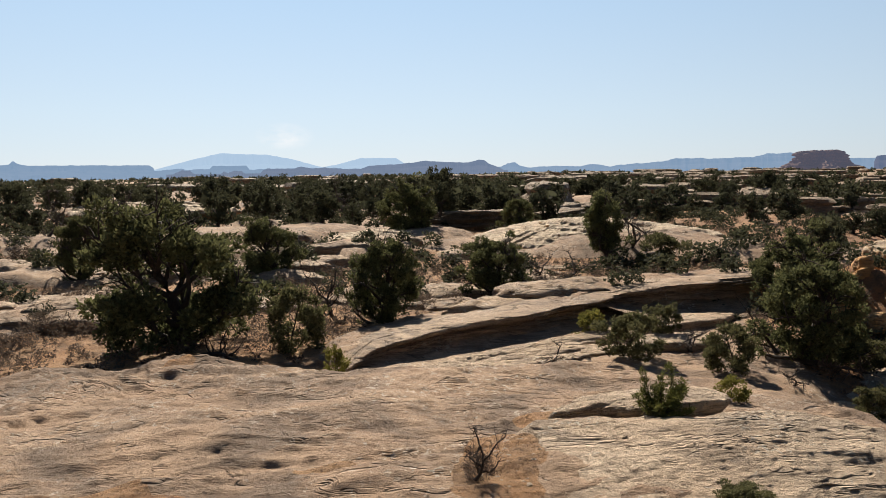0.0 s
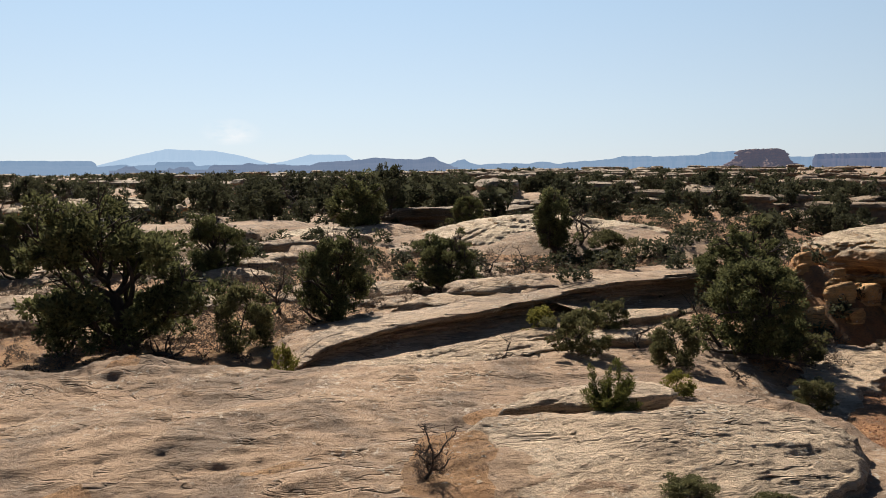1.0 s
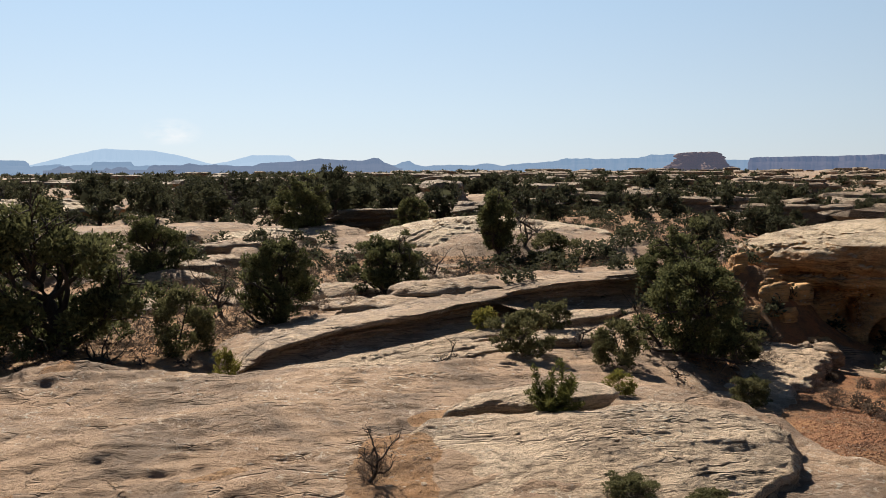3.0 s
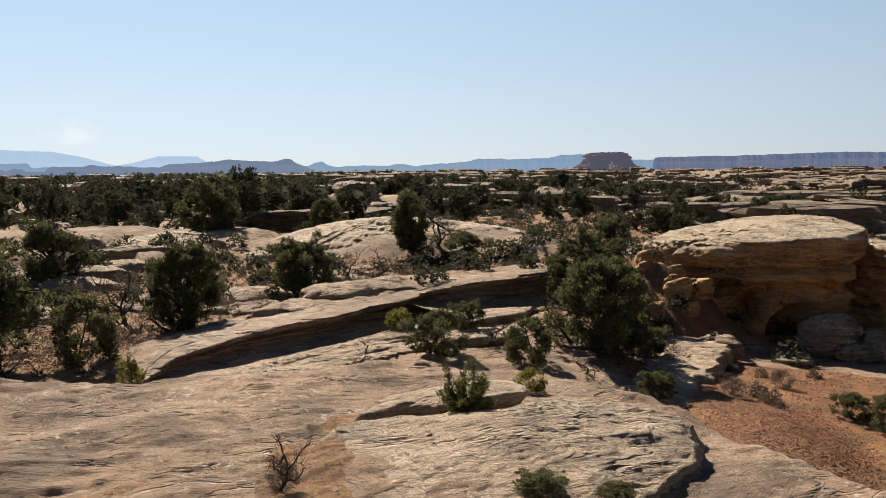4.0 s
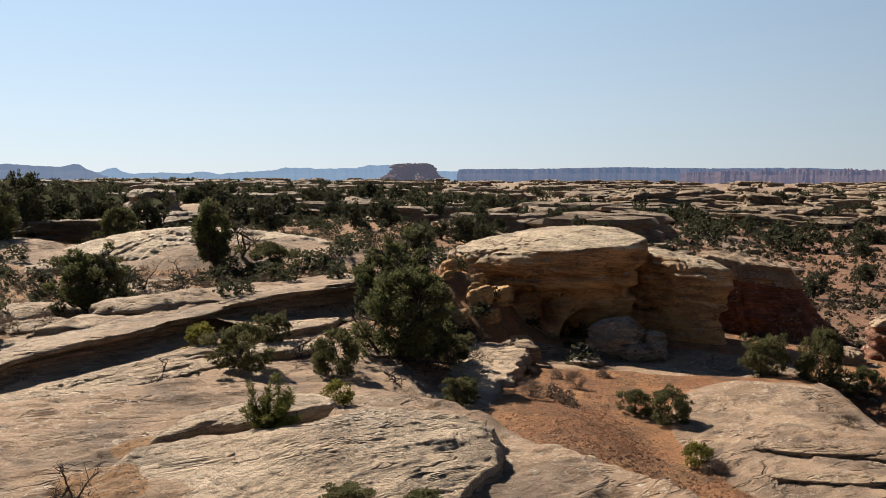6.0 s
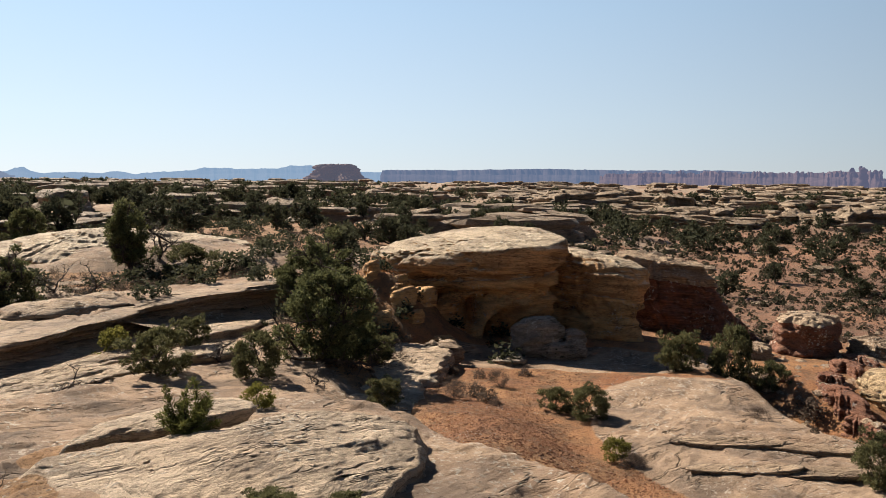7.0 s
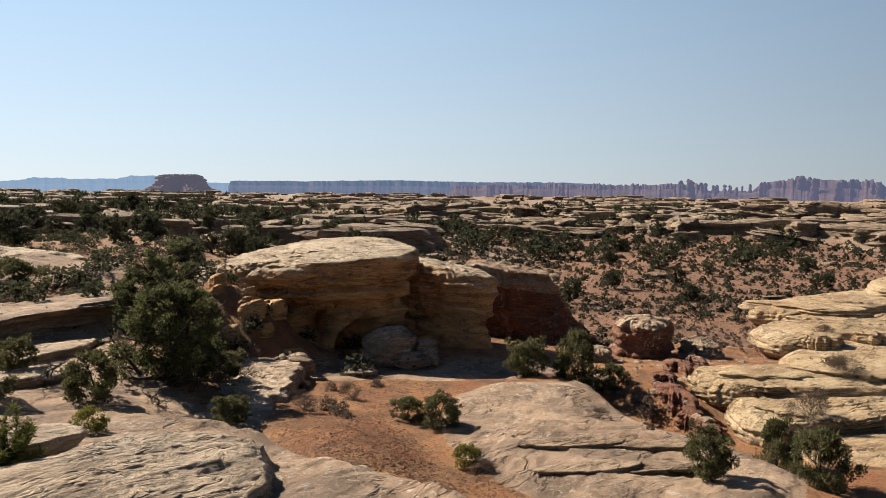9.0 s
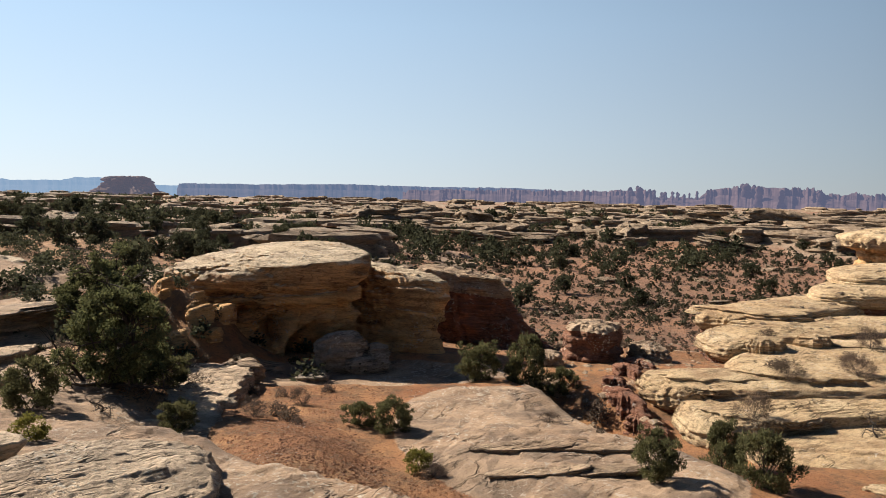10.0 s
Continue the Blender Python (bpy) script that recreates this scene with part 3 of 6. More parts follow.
def rock_mesh(outline, profile, dome=0.2, tilt=(0, 0), rough=0.05, bed=0.25, n=120, levels=36, cap=16, seed=0, mat=None, dip=(0.06, 0.03), dents=(), jag=0.0, split=None, mat_base=None, pivot=None, fine=0.8, wear=0.6, pits=0.0, rug=0.5, strike=None):
    """A bedded rock. outline: its plan; profile: (height, share of the plan) from foot to brow; dome: rise of the top.
    bed: thickness of the beds, cut back unevenly in blocks; dip: their slope; dents: hollows (x, y, z, radius, depth)."""
    o = catmull(outline, n)
    c = o.mean(0)
    if jag:
        ang = np.arange(n) / n * len(outline) * 1.7
        r = np.linalg.norm(o - c, axis=1)
        o = o + (o - c) / r[:, None] * (jag * (cells(ang, ang * 0 + seed + 0.5, 0.2) + 0.6 * cells(ang * 2.7 + 5, ang * 0 + seed + 9.5, 0.2) + 0.35 * vnoise(ang * 7, ang * 0 + seed)))[:, None]
    zs, ss = np.array([p[0] for p in profile], float), np.array([p[1] for p in profile], float)
    zl = np.linspace(zs[0], zs[-1], levels)
    sl = np.interp(zl, zs, ss)
    size = float(np.abs(o - c).max())
    rows = [(z, s, 0.0, 0.0) for z, s in zip(zl, sl)]
    for j in range(1, cap):
        q = 1 - j / cap
        rows.append((zl[-1], sl[-1] * q, dome * (1 - q ** 1.6), 1.0))
    V = []
    span = max(zl[-1] - zl[0], 1e-3)
    for z, s, up, q_top in rows:
        hub = c if pivot is None or q_top else np.asarray(pivot, float)
        p = hub + (o - hub) * s
        w = (z - zl[0]) / span
        zz = z + up + w * ((p[:, 0] - c[0]) * tilt[0] + (p[:, 1] - c[1]) * tilt[1])
        V.append(np.stack([p[:, 0], p[:, 1], zz], -1))
    V = np.array(V)
    X, Y, Z = V[..., 0] + seed * 7.7, V[..., 1] - seed * 3.3, V[..., 2]
    dirs = V[..., :2] - c
    L = np.hypot(dirs[..., 0], dirs[..., 1])
    out = dirs / np.maximum(L, 1e-4)[..., None]
    side = smooth(0.0, 0.35 * size, L)
    layer = (Z + dip[0] * V[..., 0] + dip[1] * V[..., 1] + 0.5 * bed * fbm(X * 0.5 / bed * 0.3, Y * 0.5 / bed * 0.3, 2)) / bed
    along = np.arctan2(dirs[..., 1], dirs[..., 0]) * size / (bed * 2.6)
    k = np.floor(layer)
    blocks = cells(layer, along * 0 + seed + 0.5, 0.12) + 0.7 * cells(layer + 40, along * 0.45 + 3.7 * k, 0.1) + 0.45 * cells(layer * 2.3 + 11, along * 0.8 + 1.3 * k, 0.2)
    seam = np.exp(-((layer - k - 0.5) / 0.10) ** 2)
    push = rough * (0.8 * blocks - 0.9 * seam * smooth(-0.3, 0.4, vnoise(X / bed * 0.4, Y / bed * 0.4)) + 1.5 * fbm(X * 0.9 + Z * 0.6, Y * 0.9 - Z * 0.5, 3) + 0.7 * fbm((X + Z * 0.7) * 0.9 / bed, (Y - Z * 0.9) * 0.9 / bed, 4))
    if pits:
        pock = vnoise((X + Z * 1.3) * 3.4, (Y - Z * 1.1 + X * 0.3) * 3.4) + 0.6 * vnoise((X - Z) * 8, (Y + Z * 1.4) * 8)
        push = push - pits * smooth(0.25, 0.75, pock) * smooth(-0.4, 0.2, vnoise(X * 0.7 + Z, Y * 0.7 - Z))
    for x, y, z, r, depth in dents:
        push = push - depth * (1 - smooth(0.45, 1.0, np.sqrt((V[..., 0] - x) ** 2 + (V[..., 1] - y) ** 2 + (V[..., 2] - z) ** 2) / r))
    V[..., :2] += out * (push * side)[..., None]
    topw = np.array([r[3] for r in rows])[:, None] * smooth(0, 0.25, 1 - L / max(size * sl[-1], 1e-3) + 0.12)
    lift = 0.8 * rough * fbm(X * 0.5 / bed * 0.3, Y * 0.8 / bed * 0.3, 4)
    step = rough * fine
    worn = wear * smooth(-0.25, 0.3, fbm(X * 0.35 / bed * 0.3 + 4, Y * 0.35 / bed * 0.3, 2))
    h = V[..., 2] + lift + dip[0] * 1.5 * X + dip[1] * 1.5 * Y
    V[..., 2] += topw * (lift + worn * (terraces(h, step, 0.10) - h) + 0.3 * rough * fbm(X / bed * 1.6, Y / bed * 1.6, 3))
    # weathered skin: billows with sharp creases, pits and a few open cracks, laid out along the beds
    normal = np.cross(np.roll(V, -1, 1) - np.roll(V, 1, 1), np.gradient(V, axis=0))
    normal /= np.linalg.norm(normal, axis=2)[..., None] + 1e-9
    if np.mean(normal[len(zl) // 2, :, :2] * out[len(zl) // 2]) < 0:
        normal = -normal
    W = (V + (seed * 7.7, -seed * 3.3, 0)) * np.array((0.55, 0.55, 1.35)) / (bed * 1.1)
    if strike is not None:
        cs, sn = math.cos(radians(strike)), math.sin(radians(strike))
        bend = 0.5 * vnoise(V[..., 0] * 0.7 + seed, V[..., 1] * 0.7)
        W = np.stack([(V[..., 0] * cs + V[..., 1] * sn) * 0.42 + seed, (V[..., 1] * cs - V[..., 0] * sn + 0.25 * bend) * 3.4, V[..., 2] * 4.0], -1) * 0.2 / bed
    crack = np.exp(-(solid_noise(W * (0.4, 0.4, 0.55) + 9, 3) / 0.022) ** 2) * smooth(-0.1, 0.2, solid_noise(W * 0.25 + 4, 2))
    V += normal * (rug * rough * (2.2 * np.abs(solid_noise(W, 4)) + 1.2 * np.abs(solid_noise(W * 2.7 + 5, 3)) - 0.6 - 1.3 * crack))[..., None]
    verts = V.reshape(-1, 3)
    faces = grid_faces(len(rows), n, True).tolist()
    m = len(rows)
    top = len(verts)
    verts = np.vstack([verts, [[c[0], c[1], V[-1, :, 2].mean() + 0.01]]])
    faces += [[(m - 1) * n + q, (m - 1) * n + (q + 1) % n, top] for q in range(n)]
    area = np.sum(o[:, 0] * np.roll(o[:, 1], -1) - np.roll(o[:, 0], -1) * o[:, 1])
    if area < 0:
        faces = [f[::-1] for f in faces]
    if split is None:
        return mesh_of("rock", verts, faces, mat or SANDSTONE), c
    cut = int(np.argmax(zl > split)) * n
    low = [f for f in faces if min(f) < cut]
    high = [[q - cut for q in f] for f in faces if min(f) >= cut]
    return mesh_of("base", verts[:cut + n], low, mat_base or SANDSTONE), mesh_of("cap", verts[cut:], high, mat or SANDSTONE)


def rock(name, label, outline, profile, category="rock", group="", **kw):
    me, c = rock_mesh(outline, profile, **kw)
    if kw.get("split") is not None:
        ob = tagged(new(name), label, category, group)
        ob.empty_display_size = 0.2
        part("base", me, ob)
        part("cap", c, ob, "paler overhanging top bed")
        return ob
    me.name = name
    return tagged(new(name, me), label, category, group)


PALE_SLABS = "pale slabs beside the camera's dome"
rock("rock_slab", "domed pale sandstone slab with thin grooved crossbeds",
     [(0.62, 7.02), (0.95, 7.2), (1.7, 7.22), (2.4, 7.3), (3.2, 7.42), (3.65, 7.15), (3.95, 6.75), (3.95, 6.3), (3.55, 5.75), (2.9, 5.2), (2.0, 4.8), (1.2, 4.9), (0.78, 5.6), (0.66, 6.4)],
     [(-0.9, 1.02), (-0.3, 1.01), (-0.10, 1.0), (-0.01, 0.985), (0.06, 0.96), (0.11, 0.92)], group=PALE_SLABS, dome=0.20, rough=0.05, fine=0.65, wear=0.9, bed=0.14, n=420, cap=130, levels=26, seed=1, mat=PALE_STONE, jag=0.035, dip=(0.07, -0.03), tilt=(-0.01, 0.055), strike=12, rug=0.38)
rock("rock_slab", "pale sandstone plate with an undercut shaded edge",
     [(0.98, 7.22), (1.04, 7.42), (1.4, 7.78), (1.95, 8.0), (2.6, 8.05), (2.75, 7.7), (2.35, 7.42), (1.85, 7.32), (1.45, 7.36)],
     [(-0.5, 0.95), (0.05, 0.93), (0.09, 0.94), (0.12, 0.99), (0.16, 1.0), (0.20, 0.95)], group=PALE_SLABS, dome=0.05, rough=0.035, fine=0.6, wear=0.25, bed=0.12, n=260, cap=50, levels=28, seed=2, mat=PALE_STONE, jag=0.03, dip=(0.1, -0.03), strike=12)
rock("rock_block", "split pale sandstone block at the slab's broken edge",
     [(3.98, 6.75), (4.3, 6.98), (4.5, 6.6), (4.2, 6.1), (3.85, 6.1)],
     [(-1.2, 1.0), (-0.5, 1.0), (-0.4, 0.97), (-0.32, 0.85)], group=PALE_SLABS, dome=0.06, rough=0.04, bed=0.15, seed=3, mat=PALE_STONE, jag=0.06)

# the overhanging rock and its neighbours: an alcove, a low arch, a slot under the brow and honeycombed pits
_r = random.Random(77)
HOLLOWS = [(11.55, 17.7, -1.1, 0.38, 0.34), (11.85, 17.3, -1.0, 0.55, 0.55), (11.9, 17.3, -1.1, 0.40, 0.36), (11.72, 17.5, -1.3, 0.42, 0.3), (12.45, 16.75, -1.5, 0.55, 0.3), (13.0, 16.55, -1.7, 1.15, 0.9), (13.6, 16.4, -1.9, 1.0, 0.7)]
HOLLOWS += [(11.2 + 0.33 * k, 18.0 - 0.32 * k, -0.55 - 0.03 * (k % 3), 0.30, 0.22) for k in range(7)]
HOLLOWS += [(13.0 + _r.uniform(-0.3, 0.6), 16.1 + _r.uniform(-0.2, 0.3), _r.uniform(-1.2, 0.3), _r.uniform(0.14, 0.3), _r.uniform(0.08, 0.18)) for k in range(26)]
HOLLOWS += [(10.6 + _r.uniform(0, 2.6), 18.6 - _r.uniform(0, 2.6), _r.uniform(0.0, 0.3), _r.uniform(0.10, 0.2), _r.uniform(0.04, 0.09)) for k in range(30)]
rock("mushroom_rock", "large orange sandstone rock with a pale overhanging cap",
     [(10.5, 19.2), (11.0, 18.0), (11.8, 16.95), (12.8, 16.05), (13.5, 15.85), (14.25, 16.6), (14.8, 18.4), (14.2, 20.2), (12.8, 21.0), (11.3, 20.9), (10.4, 20.2)],
     [(-3.0, 0.88), (-2.0, 0.85), (-1.5, 0.86), (-1.1, 0.83), (-0.80, 0.82), (-0.74, 0.85), (-0.66, 0.70), (-0.44, 0.66), (-0.36, 0.84), (-0.14, 0.90), (-0.08, 0.83), (0.04, 0.83), (0.10, 0.95), (0.22, 0.99), (0.46, 1.0), (0.62, 0.985), (0.72, 0.945)],
     category="rock formation", dome=0.24, tilt=(0.16, 0.01), rough=0.085, bed=0.42, n=420, levels=110, cap=60, seed=4, mat=CAP_STONE, split=-0.12, mat_base=ORANGE_STONE, jag=0.03, dip=(0.05, -0.04), pivot=(13.6, 17.6), fine=0.7, wear=0.9, pits=0.12,
     dents=HOLLOWS)
rock("rock_block", "square tan sandstone block in shade beside the overhanging rock",
     [(14.35, 17.0), (14.62, 15.6), (15.2, 14.8), (15.8, 14.95), (16.3, 16.0), (16.2, 17.9), (14.6, 19.2), (13.9, 18.4)],
     [(-2.9, 1.05), (-2.0, 0.95), (-1.2, 0.86), (-0.9, 0.84), (-0.5, 0.92), (-0.15, 1.0), (0.16, 0.99), (0.34, 0.92), (0.43, 0.80)],
     category="rock formation", split=-0.55, mat_base=ORANGE_STONE, jag=0.06, dome=0.10, tilt=(-0.09, 0.08), rough=0.10, bed=0.3, n=280, levels=90, cap=40, seed=5, mat=CAP_STONE, pits=0.1)
rock("rock_ledge", "dark red layered sandstone ledge stepping down in shade",
     [(17.6, 17.9), (18.0, 16.9), (18.9, 15.9), (20.2, 15.6), (21.2, 16.6), (20.9, 18.4), (19.2, 19.4)],
     [(-4.5, 1.9), (-2.9, 1.4), (-2.3, 1.2), (-1.7, 1.02), (-1.2, 0.85), (-0.75, 0.80), (-0.4, 0.72), (-0.2, 0.68), (-0.04, 0.62)],
     category="rock formation", jag=0.15, dome=0.06, tilt=(-0.12, 0.12), pivot=(18.0, 17.9), rough=0.12, bed=0.2, n=200, levels=70, cap=24, seed=6, mat=SANDSTONE, split=-0.6, mat_base=RED_STONE)


def ellipse(x, y, a, b, turn=0, k=9, wild=0.15, seed=0):
    r = random.Random(seed * 31 + 5)
    c, s = math.cos(radians(turn)), math.sin(radians(turn))
    pts = []
    for i in range(k):
        q = 2 * math.pi * i / k
        w = 1 + r.uniform(-wild, wild)
        u, v = a * w * math.cos(q), b * w * math.sin(q)
        pts.append((x + u * c - v * s, y + u * s + v * c))
    return pts


FALLEN = "fallen boulders below the overhang"
for x, y, a, b, h, turn, seed in ((12.65, 15.5, 0.68, 0.5, 0.92, -38, 11), (13.35, 15.0, 0.36, 0.4, 0.62, 10, 12), (12.75, 15.0, 0.5, 0.28, 0.36, -35, 13), (9.9, 15.5, 0.45, 0.36, 0.45, -50, 14), (11.5, 15.2, 0.3, 0.2, 0.16, 20, 15)):
    z = height(x, y)
    rock("boulder", "grey rounded fallen boulder on shaded bedrock" if x > 11 else "rounded tan boulder at the ledge's end", ellipse(x, y, a, b, turn, 8, 0.14, seed),
         [(z - 0.2, 0.7), (z, 0.84), (z + 0.2 * h, 0.98), (z + 0.5 * h, 1.0), (z + 0.72 * h, 0.9), (z + 0.85 * h, 0.74)], category="boulder", group=FALLEN, dome=0.15 * h, tilt=(0.12, 0.2), rough=0.075, bed=0.4, n=130, levels=40, cap=26, jag=0.07, dip=(0.4, 0.5), seed=seed, mat=GREY_STONE if x > 11 else SANDSTONE, fine=0.3)

rnd_r = random.Random(12)
# red knob in the gully, and the yellow ledges beyond it
rock("red_boulder", "red layered sandstone knob with a pale cap",
     ellipse(18.3, 12.1, 0.95, 0.85, 20, 9, 0.1, 21),
     [(-3.6, 1.5), (-2.4, 1.25), (-1.9, 1.0), (-1.65, 1.05), (-1.4, 0.9), (-1.2, 0.98), (-0.95, 0.95), (-0.85, 0.85)],
     category="rock formation", dome=0.1, rough=0.09, bed=0.22, n=140, levels=50, cap=16, seed=21, mat=SANDSTONE, split=-0.98, mat_base=RED_STONE, jag=0.06)


YELLOW = "yellow bedded ledges"
for label, outline, prof, dome, seed in (
    ("long yellow sandstone ledge with thin beds over red mudstone", [(16.3, 9.6), (15.9, 9.0), (15.86, 8.4), (16.3, 7.6), (17.4, 6.6), (18.9, 5.3), (22.5, 4.6), (22, 6.6), (19.8, 7.9), (18.3, 8.9), (16.9, 9.8)], [(-2.6, 0.9), (-1.52, 0.97)], 0.1, 31),
    ("rounded yellow sandstone ledge with fine parallel beds", [(15.5, 8.2), (14.7, 7.6), (14.3, 6.8), (15.1, 6.2), (16.8, 5.4), (18.2, 4.4), (21, 3.6), (20.5, 5.4), (18, 6.7), (16.2, 8.1)], [(-2.6, 0.92), (-1.74, 0.97)], 0.1, 32),
    ("low yellow sandstone ledge running down to the gully", [(14.6, 6.35), (13.9, 5.7), (12.6, 4.6), (12.2, 3.6), (13.6, 1.6), (17, 1.2), (19.4, 3.6), (17.5, 4.9), (16.3, 5.7)], [(-2.9, 0.95), (-1.94, 0.97)], 0.12, 33),
    ("worn yellow sandstone bench strewn with bushes", [(19.4, 8.7), (20.8, 7.2), (23, 5.6), (28, 4.4), (29, 7), (24.5, 8.9), (21.5, 9.6)], [(-2.6, 0.95), (-1.6, 0.97)], 0.12, 39),
    ("upper yellow sandstone ledge with an undercut base", [(22.6, 11.3), (21.4, 10.5), (21.1, 9.5), (23, 9.0), (26, 7.6), (30, 6.4), (31, 8.6), (28, 10.2), (25, 11.2)], [(-2.6, 0.88), (-1.36, 0.95)], 0.12, 34),
    ("broad yellow sandstone bench with a rounded brow", [(24.8, 12.5), (24.5, 11.6), (25.2, 10.9), (27.5, 10.1), (31, 9.2), (36, 9.2), (36, 11.3), (31, 12.4), (27.5, 12.8)], [(-2.8, 0.9), (-1.12, 0.94)], 0.14, 35),
    ("stacked yellow sandstone dome on the bench", [(30.4, 10.8), (30.6, 9.2), (33, 7.6), (38, 7.4), (40, 10), (37, 12), (33, 11.8)], [(-1.8, 0.95), (-0.68, 0.85)], 0.15, 36),
    ("rounded yellow sandstone cap on the stacked dome", [(33.2, 10.9), (33.8, 9.2), (37, 7.8), (42, 8.6), (42, 11.5), (37, 12.4)], [(-0.9, 0.95), (-0.24, 0.85)], 0.2, 30),
    ("small yellow sandstone boulder on the ledge", ellipse(21.9, 8.9, 0.52, 0.4, -35, 8, 0.12, 3), [(-1.8, 0.9), (-1.5, 1.0), (-1.36, 0.98), (-1.24, 0.85)], 0.08, 37),
    ("small yellow sandstone boulder on the ledge", ellipse(23.4, 8.2, 0.5, 0.4, -35, 8, 0.12, 4), [(-1.8, 0.9), (-1.5, 1.0), (-1.36, 0.98), (-1.24, 0.85)], 0.08, 38),
):
    top = prof[-1][0]
    beds = [(prof[0][0], 0.93), (top - 0.62, 0.93), (top - 0.50, 0.955), (top - 0.44, 0.99), (top - 0.30, 1.0), (top - 0.27, 0.98), (top - 0.22, 0.98), (top - 0.18, 0.985), (top - 0.08, 0.955), (top, 0.90)]
    rock("rock_ledge", label, outline, beds if seed not in (37, 38) else prof, category="rock ledge", group=YELLOW, dome=dome, rough=0.04, bed=0.12, n=240, levels=50, cap=50, seed=seed, mat=YELLOW_STONE, jag=0.07, fine=0.7, wear=1.0, dip=(0.02, 0.06), strike=-32, split=top - 0.55 if seed not in (37, 38) else None, mat_base=RED_STONE)
rock("rock_pillar", "orange sandstone pillar under a layered yellow cap", ellipse(56.0, 15.0, 2.8, 2.4, 0, 9, 0.12, 40),
     [(-4.5, 0.9), (-2.0, 0.8), (-0.4, 0.78), (-0.2, 1.1), (0.2, 1.2), (0.5, 1.15), (0.7, 0.95)], category="rock formation", dome=0.4, rough=0.2, bed=0.5, n=140, levels=60, cap=16, seed=40, mat=YELLOW_STONE, split=-0.35, mat_base=ORANGE_STONE, jag=0.25)

rock("rock_dome", "broad pale bedded sandstone dome with a shaded undercut front", [(2.6, 30.2), (4.2, 29.2), (6.0, 28.9), (8.4, 29.3), (10.4, 31), (11, 35), (8, 39), (4, 39.5), (1.4, 36), (1.6, 32)],
     [(-2.0, 0.96), (-0.95, 0.95), (-0.72, 0.93), (-0.6, 0.985), (-0.4, 1.0), (-0.28, 0.97)], category="rock formation", dome=0.68, rough=0.09, bed=0.3, n=340, levels=34, cap=110, seed=44, mat=CAP_STONE, jag=0.3, fine=1.7, wear=0.85, tilt=(0.02, 0.0), dip=(0.02, -0.02))
rock("rock_dome", "wide pale sandstone dome beyond the woodland", ellipse(-20, 56.5, 5.8, 4.2, 10, 11, 0.15, 46),
     [(-2.0, 1.0), (-0.6, 0.97), (-0.25, 1.0), (0.0, 0.95)], category="rock formation", dome=0.6, rough=0.1, bed=0.35, n=240, levels=30, cap=70, seed=46, mat=CAP_STONE, jag=0.3, fine=1.7, wear=0.8)
rock("rock_dome", "low pale sandstone swell with thin worn beds", ellipse(-2.6, 35.5, 3.6, 2.2, 8, 10, 0.15, 45),
     [(-1.8, 0.98), (-0.85, 0.96), (-0.7, 1.0), (-0.55, 0.97)], category="rock formation", dome=0.45, rough=0.06, bed=0.25, n=220, levels=24, cap=60, seed=45, mat=CAP_STONE, jag=0.2, fine=1.6, wear=0.8)

for k, (cx, cy, a, b2, h) in enumerate(((15.3, 9.3, 0.8, 0.3, 0.3), (14.6, 8.1, 0.5, 0.2, 0.2), (15.9, 9.9, 0.4, 0.25, 0.16), (14.9, 8.7, 0.4, 0.2, 0.16), (17.0, 10.2, 0.7, 0.3, 0.2), (18.2, 10.6, 0.5, 0.3, 0.16), (16.6, 12.2, 0.55, 0.35, 0.3), (19.6, 11.2, 0.7, 0.5, 0.4), (15.4, 11.4, 0.5, 0.3, 0.22))):
    z = height(cx, cy)
    rock("mudstone_bank" if k < 6 else "boulder", "crumbling red mudstone bank of the gully" if k < 6 else "low tan and red stone in the gully", ellipse(cx, cy, a, b2, 60, 9, 0.25, 150 + k), [(z - 0.4, 1.1), (z + 0.1 * h, 1.0), (z + 0.5 * h, 0.88), (z + 0.8 * h, 0.85), (z + h, 0.65)],
         category="mudstone" if k < 6 else "boulder", group="red bank of the gully", dome=0.1 * h, rough=0.05, bed=0.10, n=90, levels=24, cap=10, seed=150 + k, mat=RED_STONE if k < 6 else SANDSTONE, jag=0.12)

